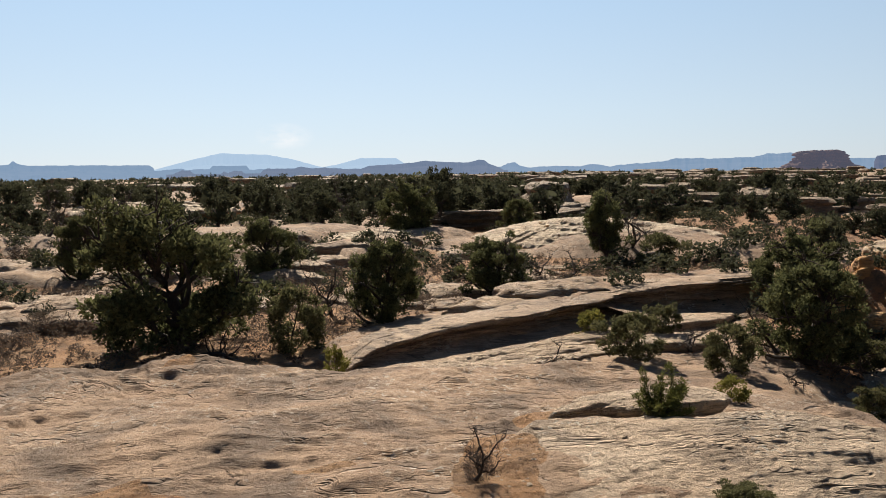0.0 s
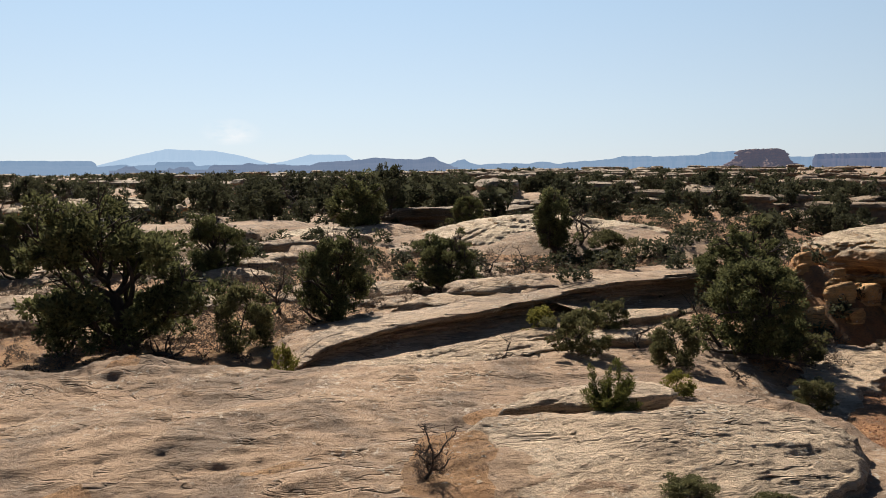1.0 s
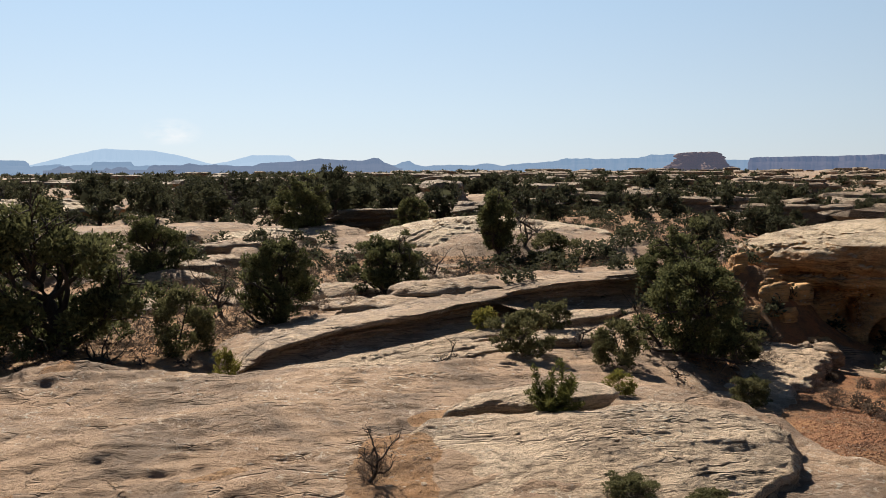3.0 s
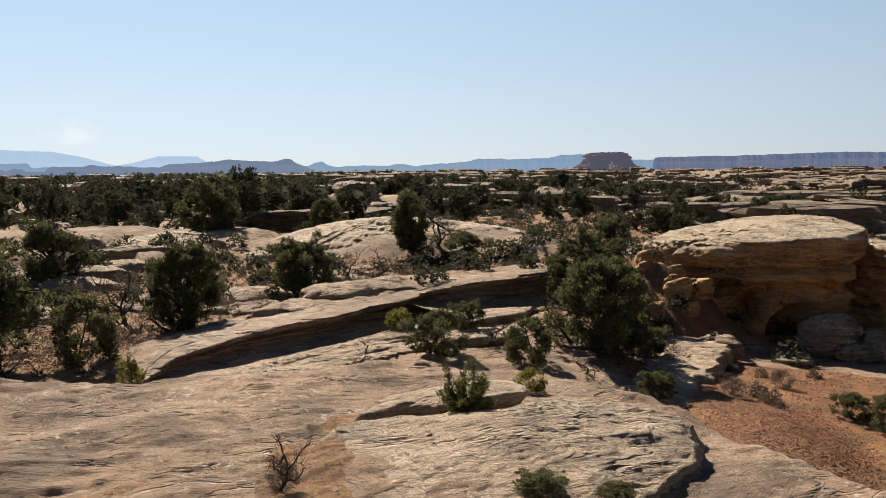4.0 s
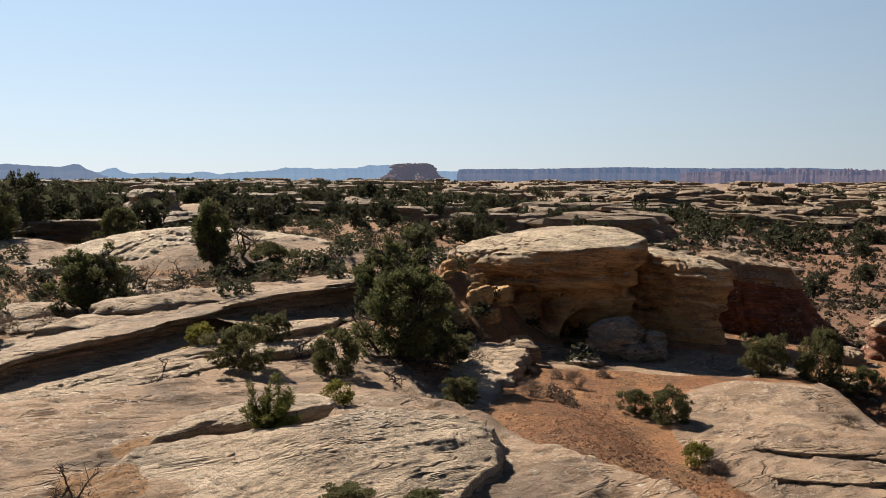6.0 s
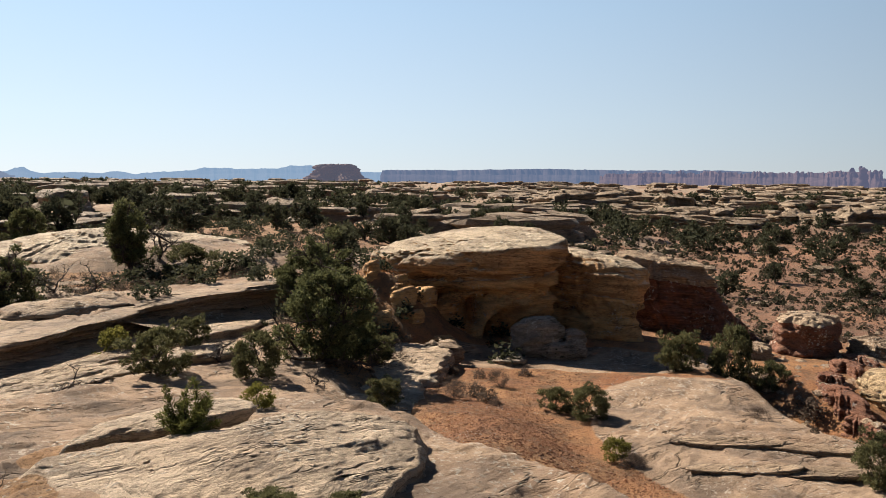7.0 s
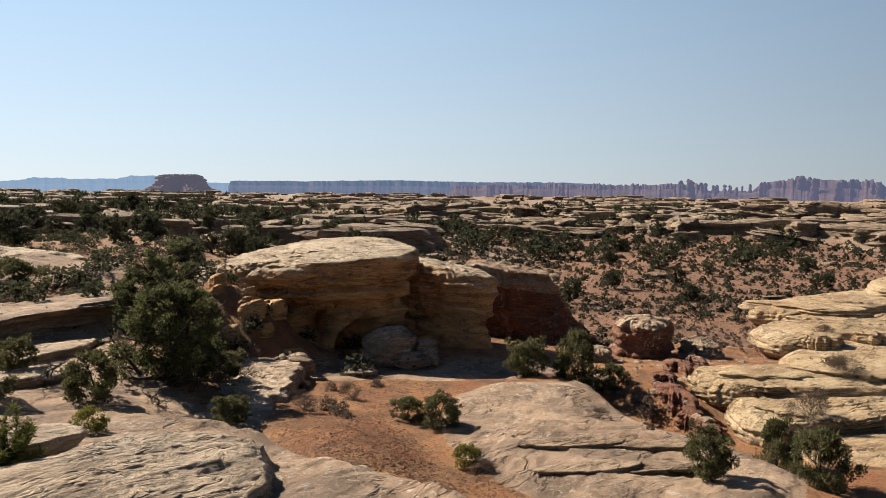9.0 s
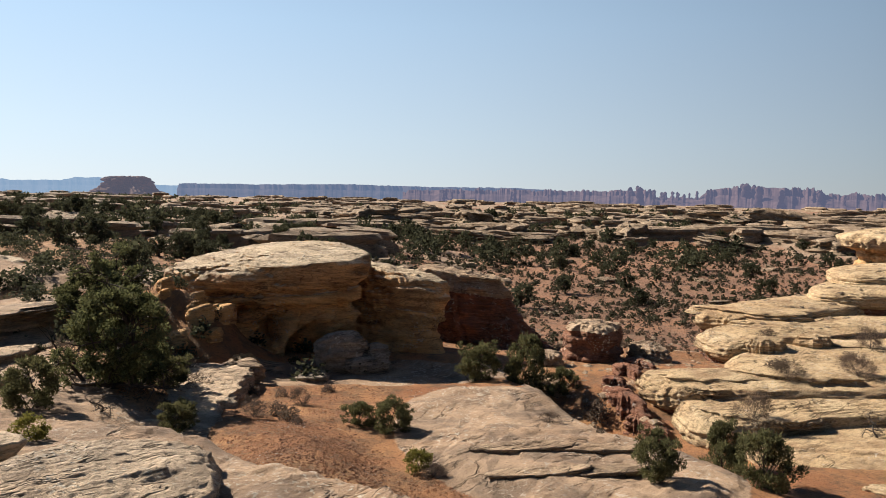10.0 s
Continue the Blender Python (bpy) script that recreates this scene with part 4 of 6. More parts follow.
# curved ledge above the wash: overlapping lip slabs, and plates on the wash floor
def ledge_sweep(name, label, lip, seed, back=1.5, n=420, out=0.0):
    """An overhanging ledge along the line lip: (x, y, z, height of the face). Cut back below its brow, with a bedded hollow face running out into the floor."""
    p = np.asarray(lip, float)
    u = np.linspace(0, len(p) - 1, n)
    i = np.clip(u.astype(int), 0, len(p) - 2)
    t = (u - i)[:, None]
    a, b, c, d = p[np.maximum(i - 1, 0)], p[i], p[i + 1], p[np.minimum(i + 2, len(p) - 1)]
    q = 0.5 * (2 * b + (c - a) * t + (2 * a - 5 * b + 4 * c - d) * t ** 2 + (3 * b - a - 3 * c + d) * t ** 3)
    way = np.gradient(q[:, :2], axis=0)
    way /= np.linalg.norm(way, axis=1)[:, None]
    side = np.stack([way[:, 1], -way[:, 0]], -1)
    run = np.cumsum(np.append(0, np.linalg.norm(np.diff(q[:, :2], axis=0), axis=1)))
    q[:, :2] += side * (out + 0.16 * fbm(run * 0.9 + seed, run * 0 + seed, 3) + 0.07 * cells(run * 1.3, run * 0 + seed + 0.5, 0.12))[:, None]
    rows = []
    levels = [(-back, -0.9, 0.0), (-back, -0.35, 0.0), (-back * 0.85, -0.06, 0.0)]
    levels += [(-back * 0.8 * (1 - k / 22), 0.03 * math.sin(3.1 * k / 22), 0.0) for k in range(22)]
    levels += [(o, z, 0.0) for o, z in ((-0.03, 0.0), (0.0, -0.02), (0.015, -0.045), (0.01, -0.075), (-0.03, -0.10), (-0.10, -0.115), (-0.17, -0.13))]
    face = ((-0.17, 0.0), (-0.26, 0.10), (-0.24, 0.22), (-0.17, 0.30), (-0.20, 0.36), (-0.14, 0.50), (-0.15, 0.58), (-0.03, 0.72), (0.06, 0.80), (0.24, 0.90), (0.5, 0.97), (0.9, 1.05), (1.2, 1.35))
    fo, fz = [f[0] for f in face], [f[1] for f in face]
    levels += [(float(np.interp(k / 44 * 1.35, fz, fo)), -0.13, k / 44 * 1.35) for k in range(1, 45)]
    for o, z, w in levels:
        h = q[:, 3]
        cut = np.minimum(1.0, h / 0.4)
        oo = o * (cut if o > -0.5 else 0.25 + 0.75 * smooth(0, 2.5, run)) + np.zeros(n)
        zz = q[:, 2] + z * (cut if w else 1.0) - w * np.maximum(h - 0.13, 0.02)
        bed = zz / 0.055 + 0.8 * fbm(run * 0.5, run * 0 + 3 + seed, 2)
        if w or o > -0.2:
            oo = oo + (0.06 * cells(bed, run * 0.35 + 7 * np.floor(bed), 0.12) + 0.05 * cells(bed * 0.45 + 4, run * 0.2 + 3 * np.floor(bed * 0.45 + 4), 0.1)) * cut + 0.05 * fbm(run * 2.2, zz * 6, 4)
        top = 0.05 * fbm(run * 0.7 + seed, oo * 0.9 + 4, 3) + 0.02 * np.floor(2.2 * fbm(run * 0.5 + 9, oo * 1.3 + seed, 2) + 0.5 * oo / 0.6)
        zz = zz + (top if not w and o < -0.02 else 0.0)
        rows.append(np.stack([q[:, 0] + side[:, 0] * oo, q[:, 1] + side[:, 1] * oo, zz], -1))
    return tagged(new(name, mesh_of(name, np.array(rows).reshape(-1, 3), grid_faces(len(rows), n), SANDSTONE)), label, "rock ledge", "slabs of the curved ledge")


ledge_sweep("ledge_slab", "long curved tan sandstone ledge overhanging a shaded wash", [(x, y, z, h) for (x, y, z), h in zip(LIP[:7], (0.10, 0.30, 0.40, 0.46, 0.46, 0.46, 0.5))], 3)
ledge_sweep("ledge_slab", "thick upper tan sandstone ledge with a black undercut", [(x, y, z, h) for (x, y, z), h in zip(((3.2, 17.75, -0.5), (4.1, 18.1, -0.36), (5.22, 18.6, -0.28), (6.5, 19.0, -0.25), (7.9, 19.7, -0.24), (8.8, 20.6, -0.26)), (0.1, 0.4, 0.58, 0.64, 0.66, 0.6))], 8, back=1.6)
WASH = "thin plates on the wash floor"
for k, (cx, cy, a, b, turn, up) in enumerate((cx, cy + 0.55, a, b, turn, up) for cx, cy, a, b, turn, up in ((2.2, 14.9, 1.6, 0.35, 30, 0.10), (3.4, 15.6, 1.3, 0.3, 30, 0.14), (1.2, 13.5, 1.5, 0.35, 18, 0.07), (0.3, 12.9, 1.2, 0.4, 25, 0.10), (5.2, 16.9, 1.4, 0.5, 24, 0.16), (4.6, 14.9, 0.9, 0.5, 10, 0.16), (2.8, 15.35, 1.2, 0.2, 35, 0.06), (1.8, 14.15, 1.3, 0.22, 28, 0.07), (-0.3, 12.9, 0.9, 0.25, 40, 0.08), (0.4, 13.6, 0.8, 0.2, 40, 0.07), (4.0, 16.2, 1.2, 0.25, 28, 0.09), (0.9, 13.95, 0.9, 0.2, 35, 0.06), (3.0, 14.5, 1.0, 0.25, 20, 0.07), (5.9, 17.6, 1.0, 0.3, 20, 0.11))):
    z = height(cx, cy)
    rock("rock_plate", "thin grey sandstone plate lying on the wash floor", ellipse(cx, cy, a, b, turn, 9, 0.12, 60 + k),
         [(z - 0.15, 0.9), (z + up * 0.4, 0.97), (z + up * 0.8, 1.0), (z + up, 0.93)], category="rock plate", group=WASH, dome=0.04, rough=0.04, bed=0.08, n=110, levels=14, cap=12, seed=60 + k, mat=PALE_STONE)
rock("rock_bench", "low grey tan bedrock bench with a broken edge under a tree",
     [(5.2, 12.9), (5.8, 11.7), (6.5, 11.2), (7.2, 12.0), (8.2, 13.2), (9.3, 14.4), (10.0, 15.4), (9.4, 16.6), (8.0, 16.6), (6.4, 15.6), (5.4, 14.4)],
     [(-2.3, 0.97), (-1.7, 0.97), (-1.56, 1.0), (-1.42, 0.98), (-1.36, 0.94)], category="rock ledge", dome=0.04, rough=0.06, bed=0.2, n=300, levels=34, cap=50, seed=70, jag=0.14, split=-1.62, mat=PALE_STONE, mat_base=SANDSTONE)
for k, (cx, cy, a, bb, turn) in enumerate(((10.1, 7.75, 0.9, 0.22, -35), (10.9, 7.0, 0.7, 0.2, -40), (9.9, 6.6, 1.0, 0.25, -35), (9.3, 6.9, 0.8, 0.2, -30))):
    z = height(cx, cy)
    rock("rock_plate", "thin sandstone scale split from the broad tan slab", ellipse(cx, cy, a, bb, turn, 8, 0.15, 75 + k), [(z - 0.12, 0.85), (z - 0.01, 0.9), (z + 0.02, 1.0), (z + 0.045, 0.95)], category="rock plate", group="scales on the tan slab", dome=0.02, rough=0.025, bed=0.06, n=90, levels=12, cap=10, seed=75 + k, jag=0.03)
rock("rock_plate", "tilted sunlit orange plate leaning on the rubble slope", [(9.6, 18.6), (10.7, 17.4), (11.0, 16.6), (10.6, 16.5), (9.4, 18.0)],
     [(-1.9, 0.9), (-1.35, 1.0), (-1.2, 0.95)], category="rock plate", dome=0.05, tilt=(-0.1, 0.35), rough=0.04, bed=0.15, n=80, levels=16, cap=10, seed=80, mat=ORANGE_STONE)
for k in range(16):
    cx, cy = 9.85 + rnd_r.gauss(0, 0.6), 17.7 + rnd_r.gauss(0, 0.6)
    s = rnd_r.uniform(0.12, 0.38)
    z = height(cx, cy)
    rock("boulder", "crumbling sunlit orange sandstone rubble block", ellipse(cx, cy, s, s * 0.75, 30 * k, 6, 0.2, 84 + k),
         [(z - 0.1, 1.0), (z + 0.3 * s, 1.0), (z + 0.7 * s, 0.9), (z + 0.9 * s, 0.7)], category="boulder", group="rubble beside the overhanging rock", dome=0.1 * s, tilt=(0.2, -0.2), rough=0.035, bed=0.2, n=36, levels=14, cap=6, seed=84 + k, mat=ORANGE_STONE, jag=0.05)


# ---- outcrops of the middle distance ----
def outcrop_variant(seed):
    r = random.Random(seed)
    h = r.uniform(0.4, 0.6)
    me, c = rock_mesh(ellipse(0, 0, 1.0, r.uniform(0.4, 0.65), 0, 11, 0.32, seed), [(-0.4, 1.1), (0.1 * h, 0.95), (0.3 * h, 1.0), (0.36 * h, 0.86), (0.55 * h, 0.86), (0.62 * h, 0.94), (0.9 * h, 0.9), (h, 0.8)],
                      dome=0.06, tilt=(r.uniform(-0.12, 0.12), r.uniform(-0.12, 0.12)), rough=0.13, bed=0.13, n=48, levels=20, cap=6, seed=seed, jag=0.12, mat=FAR_STONE)
    return me


OUT = [outcrop_variant(100 + k) for k in range(7)]
FLAT = [rock_mesh(ellipse(0, 0, 1.0, 0.6, 0, 10, 0.35, 130 + k), [(-0.4, 1.2), (0.0, 1.08), (0.06, 1.0), (0.12, 0.95), (0.16, 0.82)], dome=0.1, rough=0.06, bed=0.1, n=48, levels=12, cap=10, seed=130 + k, jag=0.12)[0] for k in range(4)]
rnd = random.Random(4)


def sandy(x, y):
    return ground_height(np.array([x]), np.array([y]))[1][0] < 0.4


def scatter(count, az, dist, ok, power=0.5):
    """Places in a ring sector, evenly over the ground."""
    found = []
    tries = 0
    if ok is sandy:
        k = count * 6
        a = np.radians([rnd.uniform(*az) for _ in range(k)])
        d = (dist[0] ** (2 * power) + np.array([rnd.random() for _ in range(k)]) * (dist[1] ** (2 * power) - dist[0] ** (2 * power))) ** (1 / (2 * power))
        x, y = d * np.sin(a), d * np.cos(a)
        bare = ground_height(x, y)[1] < 0.4
        return list(zip(x[bare].tolist(), y[bare].tolist(), d[bare].tolist()))[:count]
    while len(found) < count and tries < count * 40:
        tries += 1
        a = radians(rnd.uniform(*az))
        d = (dist[0] ** (2 * power) + rnd.random() * (dist[1] ** (2 * power) - dist[0] ** (2 * power))) ** (1 / (2 * power))
        x, y = d * math.sin(a), d * math.cos(a)
        if ok(x, y):
            found.append((x, y, d))
    return found


def anywhere(x, y):
    return True


def off_domes(x, y):
    return ((x - 6.2) / 5.2) ** 2 + ((y - 33) / 6.5) ** 2 > 1 and ((x + 5.5) / 7) ** 2 + ((y - 36) / 4) ** 2 > 1


def outcrops(group, label, places, size, flat):
    for x, y, d in places:
        s = rnd.uniform(*size) * (1 + rnd.random() ** 3) * min(1.0, 0.45 + d / 160)
        ob = tagged(new("outcrop", rnd.choice(OUT)), label, "rock outcrop", group)
        ob.matrix_world = pose(x, y, height(x, y), rnd.uniform(-7, 7), rnd.uniform(-9, 9), rnd.uniform(-50, 50)) @ Matrix.Diagonal((s * rnd.uniform(0.8, 1.4), s * rnd.uniform(0.8, 1.2), s * rnd.uniform(*flat) * rnd.choice((0.7, 1.0, 1.4)), 1))


outcrops("rim outcrops", "weathered tan sandstone outcrop with dark undercut beds on the rim", scatter(95, (38, 80), (120, 190), anywhere), (2.2, 4.4), (0.3, 0.62))
outcrops("plain outcrops", "low pale sandstone outcrop among pinyon trees", scatter(112, (4, 44), (42, 170), anywhere, 0.35), (1.3, 3.2), (0.2, 0.45))
outcrops("plain outcrops", "low pale sandstone outcrop among pinyon trees", scatter(26, (-32, 4), (40, 150), anywhere, 0.4), (1.2, 2.6), (0.15, 0.3))
outcrops("slope outcrops", "small sandstone ledge on the red shrub slope", scatter(52, (44, 78), (36, 110), anywhere), (0.4, 1.3), (0.25, 0.5))


# ---- plants ----
bpy.context.view_layer.update()
LAID = bpy.context.evaluated_depsgraph_get()


def rest(x, y):
    """Height of the topmost rock or ground at a place."""
    hit, place, *_ = scene.ray_cast(LAID, Vector((x, y, 60.0)), Vector((0, 0, -1)))
    return place.z if hit else height(x, y)


def tube(points, radii, sides=5):
    p = np.asarray(points, float)
    k = len(p)
    d = np.gradient(p, axis=0)
    d /= np.linalg.norm(d, axis=1)[:, None] + 1e-9
    ref = np.where(np.abs(d[:, 2:]) > 0.9, [[1.0, 0, 0]], [[0, 0, 1.0]])
    u = np.cross(d, ref)
    u /= np.linalg.norm(u, axis=1)[:, None] + 1e-9
    w = np.cross(d, u)
    q = np.linspace(0, 2 * np.pi, sides, endpoint=False)
    ring = u[:, None] * np.cos(q)[None, :, None] + w[:, None] * np.sin(q)[None, :, None]
    return (p[:, None] + ring * np.asarray(radii)[:, None, None]).reshape(-1, 3), grid_faces(k, sides, True)


def join(pieces):
    vs, fs, n = [], [], 0
    for v, f in pieces:
        vs.append(v)
        fs.extend((np.asarray(f) + n).tolist())
        n += len(v)
    return np.vstack(vs), fs


def branch(rs, start, way, length, radius, bend=0.35, k=6, up=0.25):
    p, r = [np.array(start, float)], [radius]
    d = np.array(way, float)
    d /= np.linalg.norm(d)
    for i in range(k):
        d = d + rs.normal(0, bend / 2, 3) + np.array([0, 0, up / k])
        d /= np.linalg.norm(d)
        p.append(p[-1] + d * length / k)
        r.append(radius * (1 - 0.8 * (i + 1) / k))
    return p, r


def blades(rs, centres, per, length, width, outward, droop=0.0):
    """Thin leaf blades round each centre, turned outwards."""
    c = np.repeat(centres, per, axis=0)
    o = np.repeat(outward, per, axis=0)
    n = len(c)
    d = rs.normal(0, 1, (n, 3)) + o * 1.1
    d[:, 2] += 0.25 - droop
    d /= np.linalg.norm(d, axis=1)[:, None]
    s = np.cross(d, rs.normal(0, 1, (n, 3)))
    s /= np.linalg.norm(s, axis=1)[:, None] + 1e-9
    ln = (length * rs.uniform(0.6, 1.25, n))[:, None]
    w = (width * rs.uniform(0.7, 1.3, n))[:, None]
    a = c + rs.normal(0, length * 0.25, (n, 3))
    v = np.stack([a - s * w * 0.5, a + d * ln * 0.55 + s * w * 0.6, a + d * ln, a + d * ln * 0.5 - s * w * 0.6], 1).reshape(-1, 3)
    return v, np.arange(n * 4).reshape(-1, 4)


def tree_meshes(seed, clumps, per, blade, width, limbs=9, trunk=0.055, low=0.12, narrow=False, tuft=0.03, twigs=True, core=0, puffs=0, squat=0.0):
    """A pinyon one metre high and one wide: wood and foliage in separate sprays with gaps between."""
    rs = np.random.RandomState(seed)
    wood, tips = [], []
    lean = rs.normal(0, 0.14, 2)
    stem, rad = branch(rs, (0, 0, -0.05), (lean[0], lean[1], 1), 0.75, trunk, 0.25, 8, 0.3)
    wood.append(tube(stem, rad, 7))
    stem = np.array(stem)
    for k in range(limbs):
        f = low + (0.95 - low) * k / limbs
        base = stem[min(int(f * 8), 7)]
        q = k * 2.4 + rs.uniform(-0.5, 0.5)
        reach = (0.58 if not narrow else 0.38) * (1 - 0.6 * f ** 2) * rs.uniform(0.6, 1.2)
        p, r = branch(rs, base, (math.cos(q), math.sin(q), 0.15 + 0.75 * f), reach, trunk * (0.5 - 0.28 * f), 0.5, 6, 0.55)
        wood.append(tube(p, r, 5))
        p = np.array(p)
        for j in range(3, 7):
            for i in range(3 if j > 4 else 2):
                d = rs.normal(0, 1, 3) + (p[j] - p[j - 2]) * 8 + (0, 0, 0.35)
                p2, r2 = branch(rs, p[j], d, 0.17 * rs.uniform(0.5, 1.3), trunk * 0.12, 0.5, 3, 0.3)
                if twigs:
                    wood.append(tube(p2, r2, 3))
                tips.append(np.array(p2[-1]))
                tips.append(np.array(p2[-2]))
    for i in range(6):
        tips.append(stem[-1] + rs.normal(0, 0.05, 3))
    tips = np.array(tips)
    share = rs.gamma(1.6, 1.0, len(tips))
    c = tips[rs.choice(len(tips), clumps, p=share / share.sum())] + rs.normal(0, tuft, (clumps, 3)) * (1, 1, 0.8)
    k = int(clumps * 0.28)
    if puffs:
        # dense rounded sprays: most on the branch tips, the rest filling out the crown
        u = rs.normal(0, 1, (puffs, 3))
        u /= np.linalg.norm(u, axis=1)[:, None]
        hull = np.array([stem[-1][0] * 0.5, stem[-1][1] * 0.5, 0.44]) + u * (0.36 + 0.10 * vnoise(u[:, 0] * 2.2 + seed, u[:, 1] * 2.2 + 1.7 * u[:, 2]))[:, None] * rs.uniform(0.75, 1.0, (puffs, 1)) * ((0.6, 0.6, 1.05) if narrow else (1.05, 1.05, 0.95))
        hub = np.where(rs.rand(puffs, 1) < 0.68, hull, tips[rs.choice(len(tips), puffs)])
        hub[:, 2] -= squat * (0.8 - hub[:, 2])
        hub = hub[(hub[:, 2] > 0.03) & (np.hypot(hub[:, 0], hub[:, 1]) < 0.55)]
        size = rs.uniform(0.04, 0.10, len(hub))
        which = rs.choice(len(hub), clumps, p=size ** 2 / (size ** 2).sum())
        u = rs.normal(0, 1, (clumps, 3))
        u /= np.linalg.norm(u, axis=1)[:, None]
        c = hub[which] + u * (size[which] * rs.uniform(0.2, 1.0, clumps) ** 0.45)[:, None] * (1, 1, 0.72)
        lift = u
    elif k:
        u = rs.normal(0, 1, (k * 3, 3))
        u /= np.linalg.norm(u, axis=1)[:, None]
        gate = vnoise(u[:, 0] * 2.6 + 2 * u[:, 2] + seed, u[:, 1] * 2.6 - 1.5 * u[:, 2]) + 0.5 * vnoise(u[:, 0] * 6 + seed, u[:, 1] * 6 + 4 * u[:, 2])
        u, gate = u[gate > -0.08][:k], gate[gate > -0.08][:k]
        r = (0.37 + 0.14 * gate)[:, None] * rs.uniform(0.62, 1.0, (len(u), 1)) ** 0.6
        c = np.vstack([c[k:], np.array([stem[-1][0] * 0.5, stem[-1][1] * 0.5, 0.46]) + u * r * ((0.62, 0.62, 1.0) if narrow else (1.05, 1.05, 0.98))])
    high = c[:, 2] > 0.03
    c = c[high]
    o = lift[high] * 1.1 + (0, 0, 0.45) if puffs else c - np.array([lean[0] * 0.4, lean[1] * 0.4, 0.4])
    o /= np.linalg.norm(o, axis=1)[:, None] + 1e-9
    v, f = blades(rs, c, per, blade, width, o)
    if core:
        ci = np.array([lean[0] * 0.3, lean[1] * 0.3, 0.40]) + np.clip(rs.normal(0, 0.15, (core, 3)), -0.24, 0.24)
        v2, f2 = blades(rs, ci[ci[:, 2] > 0.08], 1, 0.2, 0.15, ci[ci[:, 2] > 0.08] * 0)
        v, f = np.vstack([v, v2]), np.vstack([f, f2 + len(v)])
    top = np.percentile(v[:, 2], 99.5)
    wide = 2 * np.percentile(np.hypot(v[:, 0], v[:, 1]), 93)
    fit = np.array([1 / wide, 1 / wide, 1 / top])
    wv, wf = join(wood)
    return wv * fit, wf, v * fit, f


def plant_kind(name, seed, leaf, bark, **kw):
    wv, wf, v, f = tree_meshes(seed, **kw)
    return mesh_of(name + "_wood", wv, wf, bark), mesh_of(name + "_leaves", v, f, leaf, True)


def plant(name, label, category, kind, x, y, h, w, turn=0.0, group="", z=None, sink=0.03):
    ob = new(name)
    ob.empty_display_size = 0.1
    part("trunk", kind[0], ob)
    part("crown", kind[1], ob)
    ob.matrix_world = pose(x, y, (rest(x, y) if z is None else z) - sink, 0, 0, turn) @ Matrix.Diagonal((w, w, h, 1))
    return tagged(ob, label, category, group)


def compact_shrub(name, mat, seed, n, leaf):
    """A dense low dome of small leaf quads, one metre high and wide."""
    rs = np.random.RandomState(seed)
    u = rs.normal(0, 1, (n, 3))
    u /= np.linalg.norm(u, axis=1)[:, None]
    u[:, 2] = np.abs(u[:, 2])
    r = (0.42 * (1 + 0.35 * vnoise(u[:, 0] * 3 + seed, u[:, 1] * 3)))[:, None] * rs.uniform(0.25, 1.0, (n, 1)) ** 0.5
    c = u * r * (1, 1, 1.7) + (0, 0, 0.04)
    d = rs.normal(0, 1, (n, 3)) + u
    d /= np.linalg.norm(d, axis=1)[:, None]
    s = np.cross(d, rs.normal(0, 1, (n, 3)))
    s /= np.linalg.norm(s, axis=1)[:, None]
    k = leaf * rs.uniform(0.6, 1.3, (n, 1))
    v = np.stack([c - d * k * 0.5, c + s * k * 0.35, c + d * k * 0.6, c - s * k * 0.35], 1).reshape(-1, 3)
    return mesh_of(name, v, np.arange(n * 4).reshape(-1, 4), mat, True)


NEAR = [plant_kind("near_pinyon", 200 + k, PINE, BARK, clumps=5200, per=5, blade=0.036, width=0.0125, limbs=20, low=0.05, puffs=110, squat=0.16) for k in range(5)]
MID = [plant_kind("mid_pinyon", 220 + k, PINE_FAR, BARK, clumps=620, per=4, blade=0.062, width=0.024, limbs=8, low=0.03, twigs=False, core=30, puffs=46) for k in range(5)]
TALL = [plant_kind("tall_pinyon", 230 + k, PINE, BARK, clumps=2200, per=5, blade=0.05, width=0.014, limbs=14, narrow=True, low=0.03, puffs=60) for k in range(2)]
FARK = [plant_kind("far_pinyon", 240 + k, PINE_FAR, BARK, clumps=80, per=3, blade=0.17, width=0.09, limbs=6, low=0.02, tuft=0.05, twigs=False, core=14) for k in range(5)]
SHRUB = [plant_kind("shrub", 250 + k, OLIVE, BARK, clumps=1600, per=5, blade=0.06, width=0.017, limbs=16, trunk=0.018, low=0.0, puffs=70, squat=0.18) for k in range(3)]
LEAFY = [plant_kind("leafy_shrub", 255 + k, BRIGHT, BARK, clumps=500, per=5, blade=0.09, width=0.032, limbs=10, trunk=0.02, low=0.0) for k in range(2)]
BRUSH = [plant_kind("dry_brush", 260 + k, DRY, DEADWOOD, clumps=480, per=5, blade=0.14, width=0.009, limbs=18, trunk=0.022, low=0.0) for k in range(3)]


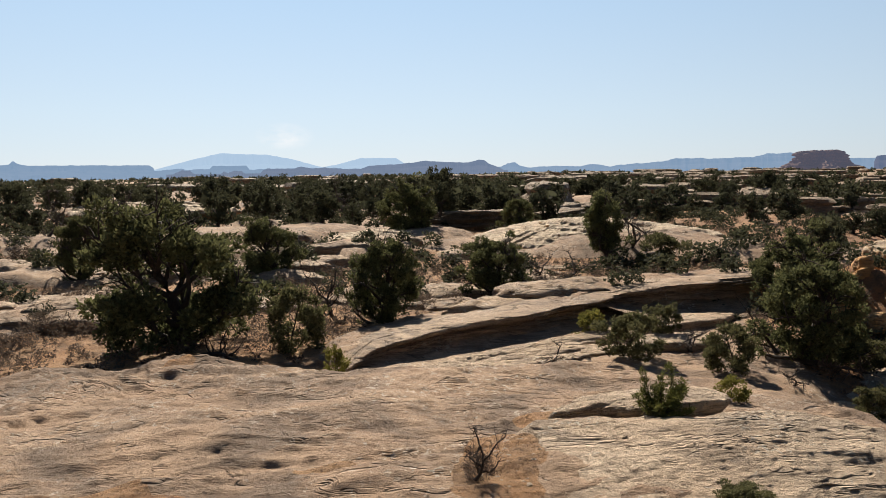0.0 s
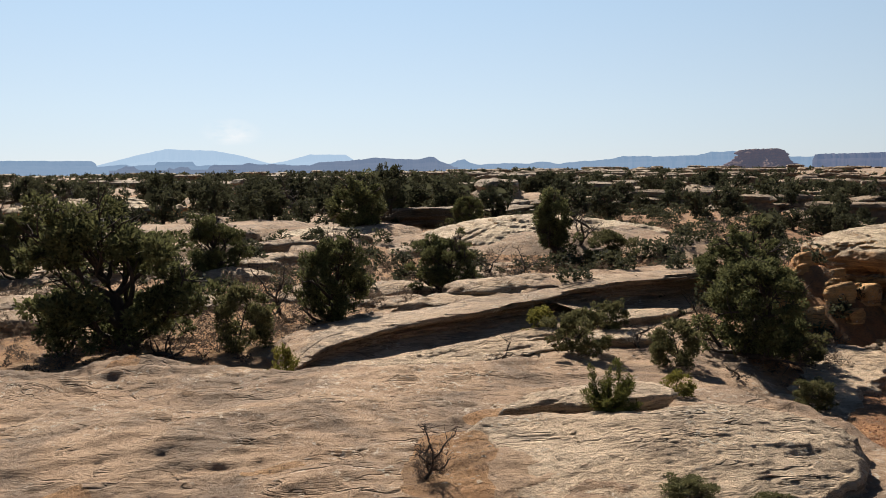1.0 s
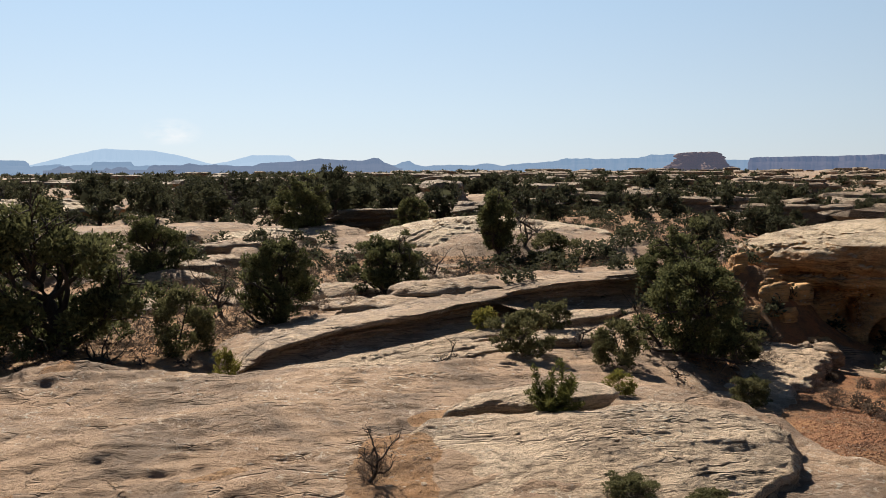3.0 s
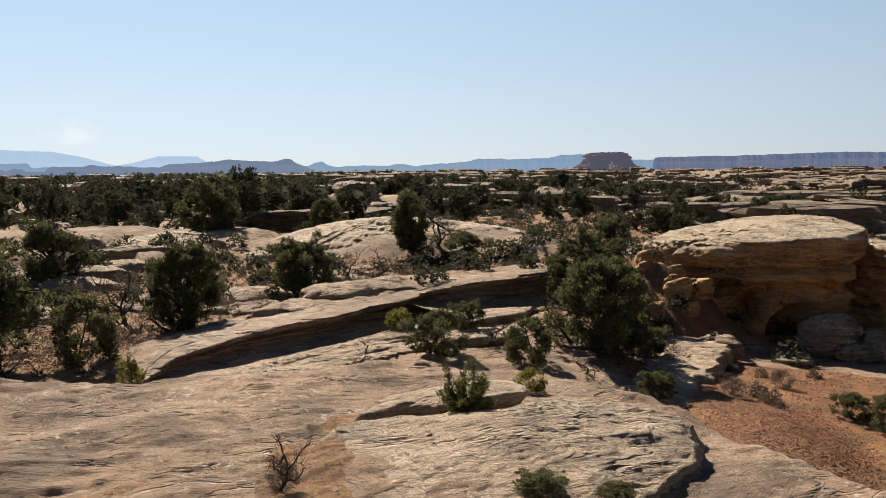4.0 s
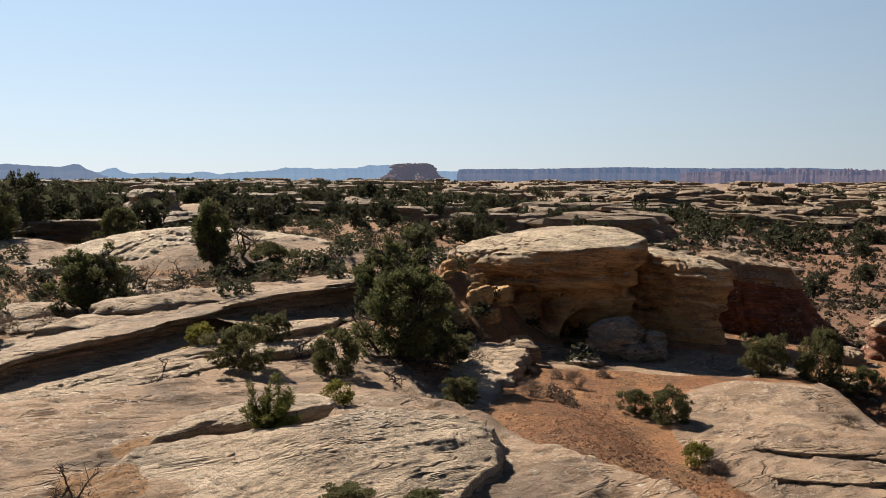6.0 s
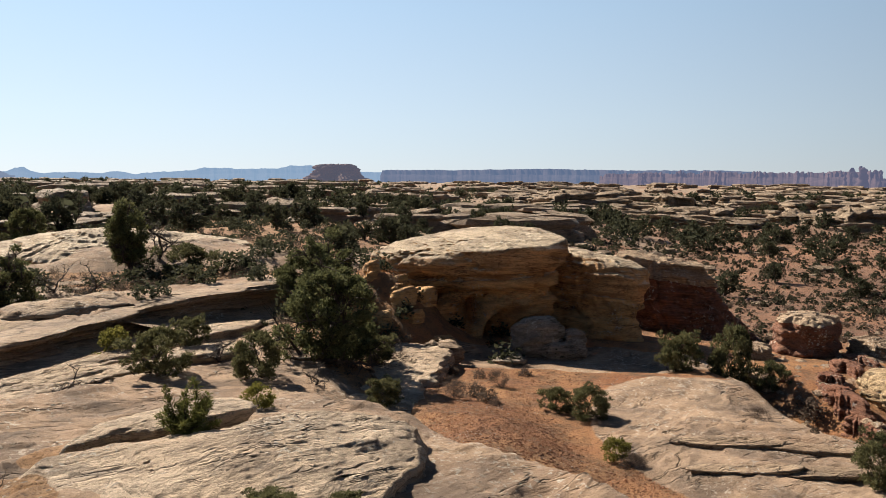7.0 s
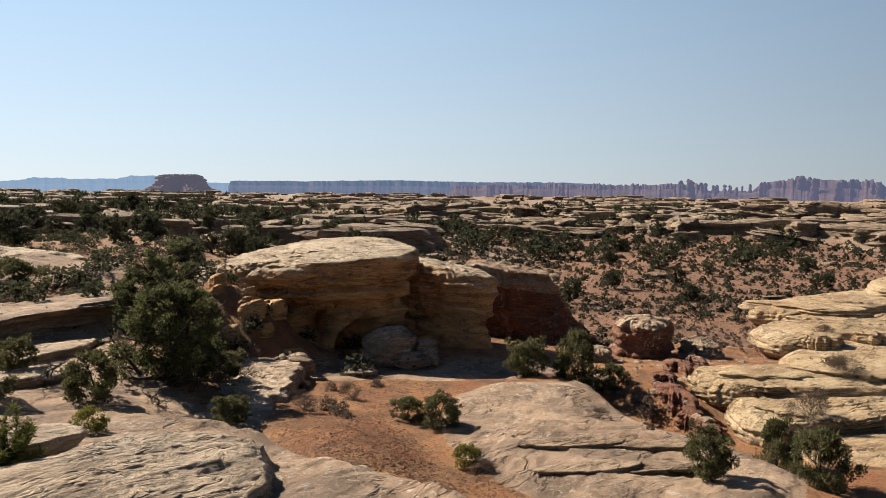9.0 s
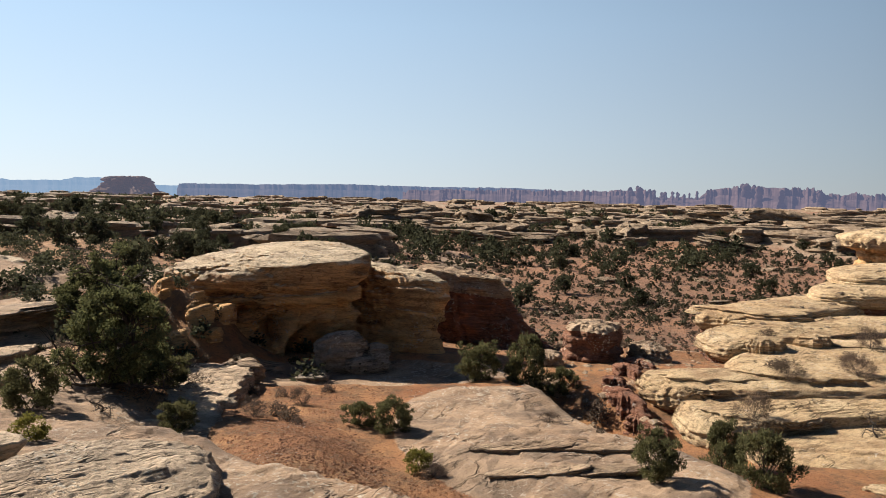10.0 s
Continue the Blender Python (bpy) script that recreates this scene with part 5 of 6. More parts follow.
def dead_meshes(seed, limbs=7, spread=0.5):
    """A leafless crooked tree one metre high: stem and branches."""
    rs = np.random.RandomState(seed)
    stem, rad = branch(rs, (0, 0, -0.05), (rs.normal(0, 0.2), rs.normal(0, 0.2), 1), 0.7, 0.035, 0.5, 8, 0.2)
    twigs = []
    for k in range(limbs):
        s = np.array(stem[1 + k % 7])
        q = k * 2.4 + rs.uniform(-0.6, 0.6)
        p, r = branch(rs, s, (math.cos(q), math.sin(q), rs.uniform(0.0, 0.9)), spread * rs.uniform(0.5, 1.1), 0.018, 0.8, 7, 0.35)
        twigs.append(tube(p, r, 5))
        for j in range(2, 8):
            for i in range(2):
                p2, r2 = branch(rs, p[j], rs.normal(0, 1, 3) + (0, 0, 0.4), 0.2 * rs.uniform(0.4, 1.2), 0.007, 0.9, 4, 0.3)
                twigs.append(tube(p2, r2, 3))
                for m in (2, 4):
                    p3, r3 = branch(rs, p2[m], rs.normal(0, 1, 3) + (0, 0, 0.3), 0.08, 0.0035, 0.9, 3, 0.2)
                    twigs.append(tube(p3, r3, 3))
    sv, sf = tube(stem, rad, 7)
    tv, tf = join(twigs)
    top = tv[:, 2].max()
    return mesh_of("dead_stem", sv / top, sf, DEADWOOD), mesh_of("dead_branches", tv / top, tf, DEADWOOD)


DEAD = [dead_meshes(280 + k) for k in range(4)]


def dead_tree(name, label, category, kind, x, y, h, w, turn, group="dead trees"):
    ob = new(name)
    ob.empty_display_size = 0.1
    part("trunk", kind[0], ob)
    part("crown", kind[1], ob)
    ob.matrix_world = pose(x, y, rest(x, y) - 0.02, 0, 0, turn) @ Matrix.Diagonal((w, w, h, 1))
    return tagged(ob, label, category, group)


def sapling_meshes(seed):
    """An upright young pine: several shoots set with short needles."""
    rs = np.random.RandomState(seed)
    wood, c, o = [], [], []
    for k in range(17):
        q = k * 2.4
        out = 0.0 if k == 0 else rs.uniform(0.35, 1.0)
        p, r = branch(rs, (0, 0, 0.02 + 0.25 * rs.random()), (math.cos(q) * out, math.sin(q) * out, 0.75 - 0.25 * out), 0.95 if k == 0 else rs.uniform(0.42, 0.8), 0.012, 0.3, 7, 0.8)
        wood.append(tube(p, r, 5))
        p = np.array(p)
        for j in range(2, 8):
            d = p[j] - p[j - 1]
            d /= np.linalg.norm(d)
            for i in range(6):
                c.append(p[j - 1] + (p[j] - p[j - 1]) * rs.random())
                o.append(d * 0.8)
    v, f = blades(rs, np.array(c), 9, 0.085, 0.012, np.array(o))
    wv, wf = join(wood)
    top = v[:, 2].max()
    return mesh_of("sapling_shoots", wv / top, wf, BARK), mesh_of("sapling_needles", v / top, f, YOUNG, True)


PINYONS = "pinyon trees of the near plain"
for k, (x, y, h, w, tall) in enumerate((
    (-4.84, 15.09, 2.75, 2.9, 0), (-1.39, 17.38, 1.75, 1.65, 0), (1.31, 20.84, 1.6, 1.65, 0), (6.4, 14.3, 1.78, 1.95, 0), (8.20, 18.66, 1.95, 2.0, 0),
    (-5.21, 25.38, 1.8, 1.8, 0), (-10.8, 24.02, 1.85, 1.6, 0), (5.62, 27.74, 2.2, 1.5, 1), (3.5, 39.26, 1.7, 1.8, 0), (-1.63, 37.97, 2.6, 2.7, 0))):
    plant("pinyon_tree", "bushy dark green pinyon tree on sandy ground", "tree", TALL[k % 2] if tall else NEAR[(k + 3) % 5], x, y, h, w, 77 * k + 140, PINYONS)
SHRUBS = "green shrubs"
for k, (x, y, h, w) in enumerate(((-2.84, 14.87, 1.2, 1.25), (3.25, 14.49, 0.86, 1.2), (4.27, 15.82, 0.6, 0.75), (4.84, 13.37, 0.82, 0.98), (7.04, 25.95, 1.15, 1.7), (7.74, 14.7, 0.7, 0.95), (9.49, 10.29, 0.6, 0.75),
                                  (9.32, 10.9, 0.46, 0.62), (13.76, 12.18, 0.9, 1.05), (14.6, 11.3, 1.3, 1.05), (15.2, 10.8, 0.65, 0.75), (10.6, 5.73, 0.72, 0.75), (12.6, 5.75, 0.95, 0.7), (11.88, 4.75, 0.9, 0.88), (6.37, 12.0, 0.5, 0.7), (1.95, 5.3, 0.18, 0.42), (2.5, 5.22, 0.13, 0.34))):
    plant("shrub", "dense olive green desert shrub", "shrub", SHRUB[k % 3], x, y, h, w, 50 * k, SHRUBS)
plant("pine_sapling", "small dark green pinyon sapling in a rock crack", "sapling", sapling_meshes(5), 1.98, 7.2, 0.60, 0.74, 30)
for k, (x, y, h, w) in enumerate(((3.08, 8.45, 0.30, 0.38), (2.95, 16.4, 0.47, 0.64), (-1.64, 11.85, 0.6, 0.42), (8.4, 8.41, 0.36, 0.44))):
    plant("leafy_shrub", "small yellow-green leafy shrub on the rock", "shrub", LEAFY[k % 2], x, y, h, w, 60 * k, "yellow-green shrubs")
DRYBALL = [(BRUSH[k][0], compact_shrub("dry_dome", DRY, 290 + k, 420, 0.09)) for k in range(2)]
for k, (x, y, h, w) in enumerate(((0.22, 5.85, 0.27, 0.26), (9.31, 14.23, 0.3, 0.36), (9.63, 13.69, 0.3, 0.36),
                                  (9.38, 12.66, 0.39, 0.46), (8.48, 12.11, 0.37, 0.48), (8.31, 11.6, 0.35, 0.5), (7.96, 12.13, 0.41, 0.62), (10.63, 13.47, 0.27, 0.38), (8.1, 11.06, 0.22, 0.3), (11.74, 8.59, 0.2, 0.5), (11.9, 7.62, 0.18, 0.22),
                                  (-8.25, 15.31, 0.43, 0.62), (-8.32, 16.92, 0.33, 0.8), (-7.11, 16.85, 0.26, 0.4), (-16.2, 31.3, 0.87, 1.5), (8.34, 8.11, 0.26, 0.42), (13.9, 5.6, 0.5, 0.7), (15.2, 6.4, 0.55, 0.75), (18.2, 6.9, 0.5, 0.8), (18.6, 7.4, 0.45, 0.7), (20.0, 6.0, 0.55, 0.9), (22.6, 9.2, 0.4, 0.6), (24.0, 7.0, 0.6, 0.9), (14.8, 9.57, 0.62, 0.75))):
    plant("dry_bush", "dry grey-brown twiggy desert bush", "bush", DRYBALL[k % 2] if y > 7 and k % 3 else BRUSH[k % 3], x, y, h, w, 45 * k, "dry bushes")

for k, (x, y, h, w) in enumerate(((-2.23, 17.42, 1.5, 1.2), (1.68, 13.4, 0.7, 0.9), (3.13, 22.33, 1.15, 1.5), (6.5, 28.2, 1.6, 1.4), (-9.2, 24.5, 1.9, 1.9), (5.69, 13.0, 0.5, 0.62), (2.6, 23.4, 1.1, 1.3), (-13.5, 33, 2.6, 2.4), (-17.5, 36, 2.4, 2.0), (-6.0, 52, 3.2, 3.0), (7.6, 15.6, 0.6, 0.8), (4.6, 14.9, 0.5, 0.8), (0.2, 5.85, 0.5, 0.4), (16.5, 4.6, 0.6, 0.6))):
    dead_tree("dead_tree" if h > 1 else "dead_shrub", "bare weathered grey dead tree with crooked branches" if h > 1 else "bare dark dead shrub with brittle twigs", "tree" if h > 1 else "shrub", DEAD[k % 4], x, y, h, w, 70 * k)
groves = scatter(70, (-13, 5), (40, 95), off_domes) + scatter(52, (-34, -13), (42, 100), off_domes) + scatter(120, (5, 38), (40, 135), off_domes)
for k, (x, y, d) in enumerate(groves):
    h = rnd.uniform(1.1, 2.7 if x < 0.1 * y else 2.2)
    plant("pinyon_tree", "dark green pinyon tree among pale outcrops", "tree", MID[k % 5], x, y, h, h * rnd.uniform(0.85, 1.25), rnd.uniform(0, 360), "pinyon trees of the plain")
for k, (x, y, d) in enumerate(scatter(46, (32, 78), (46, 130), anywhere, 0.5)):
    h = rnd.uniform(0.9, 1.9)
    plant("pinyon_tree", "dark green pinyon tree on the red slope", "tree", MID[k % 4], x, y, h, h * rnd.uniform(0.85, 1.25), rnd.uniform(0, 360), "pinyon trees of the slope")

def scattered_stuff(name, label, category, kind, places, size):
    """Many plants too many to count, as one mesh."""
    src = kind.vertices
    co = np.empty(len(src) * 3)
    src.foreach_get("co", co)
    co = co.reshape(-1, 3)
    fa = np.array([p.vertices[:] for p in kind.polygons])
    xs, ys = np.array([p[0] for p in places]), np.array([p[1] for p in places])
    zs = ground_height(xs, ys)[0]
    V, Fc = [], []
    for k, (x, y, z) in enumerate(zip(xs, ys, zs)):
        q, s = rnd.uniform(0, 6.28), rnd.uniform(*size)
        c, sn = math.cos(q), math.sin(q)
        w = s * rnd.uniform(0.9, 1.5)
        V.append(np.stack([(co[:, 0] * c - co[:, 1] * sn) * w + x, (co[:, 0] * sn + co[:, 1] * c) * w + y, co[:, 2] * s + z - 0.02], -1))
        Fc.append(fa + k * len(co))
    me = mesh_of(name, np.vstack(V), np.vstack(Fc), kind.materials[0], True)
    return tagged(new(name, me), label, category, kind="stuff")


TUFT = plant_kind("tuft", 270, DRY, DEADWOOD, clumps=45, per=3, blade=0.28, width=0.035, limbs=5, trunk=0.02, low=0.0)[1]
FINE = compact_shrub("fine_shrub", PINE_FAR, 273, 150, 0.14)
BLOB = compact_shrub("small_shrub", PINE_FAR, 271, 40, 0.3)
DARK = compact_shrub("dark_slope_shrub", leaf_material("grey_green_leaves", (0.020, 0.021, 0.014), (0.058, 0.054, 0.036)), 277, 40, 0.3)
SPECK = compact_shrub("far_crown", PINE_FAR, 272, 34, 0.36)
for k in range(5):
    scattered_stuff("pinyon_woodland", "open dark green pinyon woodland on the far plain", "woodland", FARK[k][1], scatter(48, (-34, 20), (80, 260), anywhere, 0.4) + scatter(50, (20, 66), (75, 220), anywhere, 0.4), (1.2, 2.5))
scattered_stuff("brush_field", "scattered low dry brush on the sandy plain", "brush", TUFT, scatter(1100, (-34, 30), (14.5, 48), sandy, 0.45), (0.14, 0.46))
scattered_stuff("slope_brush", "scattered low shrubs on the red slope", "brush", DARK, scatter(420, (38, 78), (26, 56), anywhere, 0.5), (0.10, 0.4))
scattered_stuff("far_slope_brush", "dotted low shrubs on the far red slope", "brush", DARK, scatter(3600, (38, 78), (46, 135), anywhere, 0.45), (0.14, 0.55))
scattered_stuff("plain_shrubs", "low green shrubs among the outcrops", "brush", FINE, scatter(700, (-34, 44), (19, 60), off_domes, 0.45), (0.2, 0.75))
scattered_stuff("dark_plain_shrubs", "rounded dark shrubs crowding the outcrops", "brush", compact_shrub("dark_shrub", PINE_FAR, 275, 170, 0.13), scatter(460, (-34, 46), (24, 80), off_domes, 0.42), (0.35, 1.1))
scattered_stuff("red_slope_tufts", "dry dark tufts dotting the red slope", "brush", compact_shrub("dry_tuft_dome", DRY, 276, 30, 0.3), scatter(3200, (38, 78), (24, 105), anywhere, 0.42), (0.10, 0.36))
scattered_stuff("far_plain_shrubs", "low dark shrubs on the far plain", "brush", BLOB, scatter(1200, (-34, 44), (50, 160), anywhere, 0.4), (0.3, 0.95))
scattered_stuff("rim_shrubs", "dark low shrubs between the rim outcrops", "brush", DARK, scatter(1100, (34, 80), (95, 220), anywhere, 0.45), (0.4, 1.2))
scattered_stuff("leaf_litter", "dark twiggy litter and low tufts on the near sand", "litter", compact_shrub("litter_tuft", DRY, 274, 26, 0.3), scatter(1500, (-34, 28), (13.5, 36), sandy, 0.45), (0.05, 0.18))
lowrock = rock_mesh(ellipse(0, 0, 1.0, 0.55, 0, 9, 0.3, 400), [(-0.3, 1.1), (0.12, 0.95), (0.2, 0.8), (0.3, 0.95), (0.4, 0.85)], dome=0.05, rough=0.07, bed=0.13, n=14, levels=8, cap=3, seed=400, mat=FAR_STONE)[0]
tri = bpy.data.meshes.new("flat_outcrop")
tri.from_pydata([v.co[:] for v in lowrock.vertices], [], [list(p.vertices) if len(p.vertices) == 4 else [*p.vertices, p.vertices[2]] for p in lowrock.polygons if len(p.vertices) == 4])
tri.materials.append(FAR_STONE)
scattered_stuff("outcrop_field", "countless flat sandstone ledges out to the skyline", "rock outcrops", tri, scatter(420, (2, 80), (130, 430), anywhere, 0.45) + scatter(190, (36, 80), (120, 260), anywhere, 0.45) + scatter(60, (4, 44), (60, 200), anywhere, 0.4) + scatter(45, (-34, 2), (90, 400), anywhere, 0.45), (2.0, 4.2))


def lump_mesh(name, mat):
    v = [(1, 0, 0.1), (0, 1, 0), (-1, 0, 0.1), (0, -1, 0), (0.2, 0.1, 0.8), (-0.5, 0.4, 0.55), (0.6, 0.6, 0.4), (-0.1, -0.6, 0.5)]
    f = [(0, 6, 4, 7), (6, 1, 5, 4), (1, 2, 5, 1), (5, 2, 7, 4), (2, 3, 7, 2), (3, 0, 7, 3), (0, 1, 6, 0)]
    me = bpy.data.meshes.new(name)
    me.from_pydata(v, [], [q if len(set(q)) == 4 else tuple(dict.fromkeys(q)) for q in f])
    me.materials.append(mat)
    return me


def lumps(name, label, category, mat, places, size, flat):
    base = np.array([v.co[:] for v in lump_mesh(name, mat).vertices])
    fs = [list(p.vertices) for p in bpy.data.meshes[name].polygons]
    xs, ys = np.array([p[0] for p in places]), np.array([p[1] for p in places])
    V, Fc = [], []
    for k, (x, y, *_) in enumerate(places):
        z = rest(x, y)
        q, s = rnd.uniform(0, 6.28), rnd.uniform(*size) * (0.5 + rnd.random())
        c, sn = math.cos(q), math.sin(q)
        e = rnd.uniform(0.6, 1.0)
        V.append(np.stack([(base[:, 0] * c - base[:, 1] * e * sn) * s + x, (base[:, 0] * sn + base[:, 1] * e * c) * s + y, base[:, 2] * s * flat + z - 0.1 * s], -1))
        Fc += [[i + k * len(base) for i in f] for f in fs]
    return tagged(new(name, mesh_of(name, np.vstack(V), Fc, mat, True)), label, category, kind="stuff")


def in_patch(cx, cy, rx, ry, turn, n):
    c, s = math.cos(radians(turn)), math.sin(radians(turn))
    rs = np.random.RandomState(n)
    u, v, w = rs.uniform(-1, 1, n * 8), rs.uniform(-1, 1, n * 8), rs.uniform(0.3, 1.0, n * 8)
    x, y = cx + u * rx * c - v * ry * s, cy + u * rx * s + v * ry * c
    keep = (u * u + v * v < w) & (ground_height(x, y)[1] < 0.45)
    return list(zip(x[keep].tolist(), y[keep].tolist()))[:n]


lumps("soil_clods", "dark knobbly crust clods on the red soil", "soil crust", CRUST, in_patch(7.2, 9.6, 2.6, 1.4, 60, 4800) + in_patch(9.4, 12.4, 2.4, 1.4, 50, 1200) + in_patch(11.0, 13.0, 2.2, 0.8, -45, 700) + in_patch(14.2, 9.6, 3.0, 1.2, 60, 700) + in_patch(8.2, 7.6, 2.0, 0.8, 40, 900), (0.010, 0.025), 0.8)
lumps("slab_chips", "small pale flakes on the sand beside the slab", "stones", PALE_STONE, in_patch(0.5, 6.4, 0.4, 1.0, 0, 60), (0.012, 0.03), 0.35)
lumps("slope_stones", "small scattered stones on the red slope", "stones", FAR_STONE, [p[:2] for p in scatter(900, (40, 78), (26, 85), anywhere, 0.42)], (0.07, 0.22), 0.55)
lumps("gully_stones", "loose tan and red stones in the gully", "stones", SANDSTONE, in_patch(14.5, 9.8, 3.6, 1.3, 60, 130) + in_patch(18.5, 11.5, 3.0, 2.0, -30, 130), (0.04, 0.16), 0.6)
lumps("rock_chips", "small loose sandstone chips on the slab and sand", "stones", SANDSTONE, [p[:2] for p in scatter(500, (-32, 25), (14, 34), anywhere, 0.45)], (0.02, 0.07), 0.6)
YFLAT = [rock_mesh(ellipse(0, 0, 1.0, 0.5, 0, 10, 0.25, 140 + k), [(-0.3, 1.1), (0.0, 1.02), (0.05, 0.97), (0.09, 1.0), (0.14, 0.97), (0.17, 0.88)], dome=0.06, rough=0.04, bed=0.07, n=70, levels=18, cap=12, seed=140 + k, jag=0.08, mat=YELLOW_STONE)[0] for k in range(4)]
for k, (x, y, s) in enumerate(((17.2, 8.2, 1.1), (18.6, 7.0, 1.4), (20.6, 6.2, 1.2), (15.6, 6.6, 1.0), (17.0, 5.2, 1.3), (14.0, 4.2, 1.2), (15.8, 3.0, 1.3), (13.2, 3.0, 0.9), (22.4, 9.0, 1.3), (24.4, 7.6, 1.5), (26.0, 11.2, 1.5), (25.0, 10.4, 1.0), (19.6, 7.6, 0.6), (16.3, 7.9, 0.5))):
    ob = tagged(new("rock_plate", YFLAT[k % 4]), "thin cream sandstone bed lying on the yellow ledge", "rock plate", "thin beds on the yellow ledges")
    ob.matrix_world = pose(x, y, rest(x, y) - 0.03, 0, 0, -60 + rnd.uniform(-15, 15)) @ Matrix.Diagonal((s, s, s * rnd.uniform(0.3, 0.55), 1))
near_ledges = scatter(46, (-32, 10), (17, 34), anywhere, 0.5)
for k, (x, y, d) in enumerate(near_ledges):
    s = rnd.uniform(0.5, 1.5)
    ob = tagged(new("rock_plate", FLAT[k % 4]), "low weathered sandstone plate half sunk in sand", "rock plate", "low plates of the near plain")
    ob.matrix_world = pose(x, y, height(x, y) - 0.03, 0, 0, rnd.uniform(-30, 30)) @ Matrix.Diagonal((s, s, s * rnd.uniform(0.6, 1.2), 1))
scattered_stuff("distant_woodland", "far dark pinyon woodland along the horizon", "woodland", SPECK, scatter(1000, (-36, 10), (140, 430), anywhere, 0.5) + scatter(260, (10, 30), (140, 420), anywhere, 0.5) + scatter(160, (30, 80), (140, 300), anywhere, 0.5), (1.0, 2.4))


# ---- distance ----
def ridge(name, label, az, dist, tops, mat, drop=0.5, slope=0.9, rough=0.02, freq=3.0, steps=240, category="mesa", seed=0, crag=0.0):
    """A mesa or mountain along the horizon: tops gives (azimuth, degrees above the eye) along its crest."""
    a = np.linspace(az[0], az[1], steps)
    el = np.interp(a, [t[0] for t in tops], [t[1] for t in tops])
    el = el + rough * fbm(a * freq + seed, a * 0 + seed, 5)
    el = el + crag * (0.6 * cells(a * 2.3, a * 0 + seed + 0.5, 0.1) + 0.5 * cells(a * 6.1, a * 0 + seed + 3.5, 0.15) + 0.35 * cells(a * 14.0, a * 0 + seed + 7.5, 0.2)) * (0.5 + 0.5 * vnoise(a * 0.9, a * 0 + seed))
    x, y = np.sin(np.radians(a)), np.cos(np.radians(a))
    wob = 1 + 0.02 * fbm(a * freq * 0.7 + 9, a * 0, 4)
    rows = []
    for out, share in ((-slope * 0.10, -drop), (-slope * 0.06, 0.0), (-slope * 0.035, 0.45), (-0.012, 0.5), (-0.006, 0.93), (0.0, 1.0), (0.06, 0.99), (0.07, -drop)):
        d = dist * (wob + out)
        z = EYE_Z + dist * np.tan(np.radians(el)) * share if share > 0 else np.full_like(a, EYE_Z + dist * math.tan(radians(share)))
        if 0.3 < share < 0.6:
            z = z * (1 + 0.15 * fbm(a * freq * 2, a * 0 + 5, 3))
        rows.append(np.stack([x * d, y * d, z], -1))
    me = mesh_of(name, np.array(rows).reshape(-1, 3), grid_faces(len(rows), steps)[:, ::-1], mat)
    return tagged(new(name, me), label, category)


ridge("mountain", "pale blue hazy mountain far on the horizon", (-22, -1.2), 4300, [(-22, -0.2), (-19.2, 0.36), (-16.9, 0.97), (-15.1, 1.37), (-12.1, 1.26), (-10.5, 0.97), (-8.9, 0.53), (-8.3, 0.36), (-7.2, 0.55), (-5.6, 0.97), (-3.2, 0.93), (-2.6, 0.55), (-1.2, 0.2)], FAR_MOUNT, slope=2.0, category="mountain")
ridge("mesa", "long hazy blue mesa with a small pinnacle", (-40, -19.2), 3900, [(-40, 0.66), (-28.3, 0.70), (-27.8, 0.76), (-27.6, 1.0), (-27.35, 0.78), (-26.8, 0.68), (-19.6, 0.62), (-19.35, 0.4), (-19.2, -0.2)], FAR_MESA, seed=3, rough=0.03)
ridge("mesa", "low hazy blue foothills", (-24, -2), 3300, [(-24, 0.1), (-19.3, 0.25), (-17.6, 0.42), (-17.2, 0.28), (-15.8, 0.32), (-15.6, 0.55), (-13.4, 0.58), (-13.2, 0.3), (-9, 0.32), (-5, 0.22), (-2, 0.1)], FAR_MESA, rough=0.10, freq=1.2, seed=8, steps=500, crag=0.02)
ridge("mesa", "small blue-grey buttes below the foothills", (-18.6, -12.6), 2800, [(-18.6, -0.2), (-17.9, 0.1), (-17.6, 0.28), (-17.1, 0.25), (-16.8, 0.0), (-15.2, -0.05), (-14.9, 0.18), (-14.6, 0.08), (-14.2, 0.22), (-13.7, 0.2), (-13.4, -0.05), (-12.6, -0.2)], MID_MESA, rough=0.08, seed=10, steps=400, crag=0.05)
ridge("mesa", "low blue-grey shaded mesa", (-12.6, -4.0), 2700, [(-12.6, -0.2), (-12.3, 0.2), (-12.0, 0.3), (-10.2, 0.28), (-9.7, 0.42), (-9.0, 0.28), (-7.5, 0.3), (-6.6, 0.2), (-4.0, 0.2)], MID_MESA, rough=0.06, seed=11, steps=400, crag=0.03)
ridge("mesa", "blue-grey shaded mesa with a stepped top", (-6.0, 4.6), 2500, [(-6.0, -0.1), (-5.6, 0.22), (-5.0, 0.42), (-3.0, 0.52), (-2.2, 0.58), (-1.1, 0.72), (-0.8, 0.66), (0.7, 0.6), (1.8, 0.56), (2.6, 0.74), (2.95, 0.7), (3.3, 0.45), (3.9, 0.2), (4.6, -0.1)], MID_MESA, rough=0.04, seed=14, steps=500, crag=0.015)
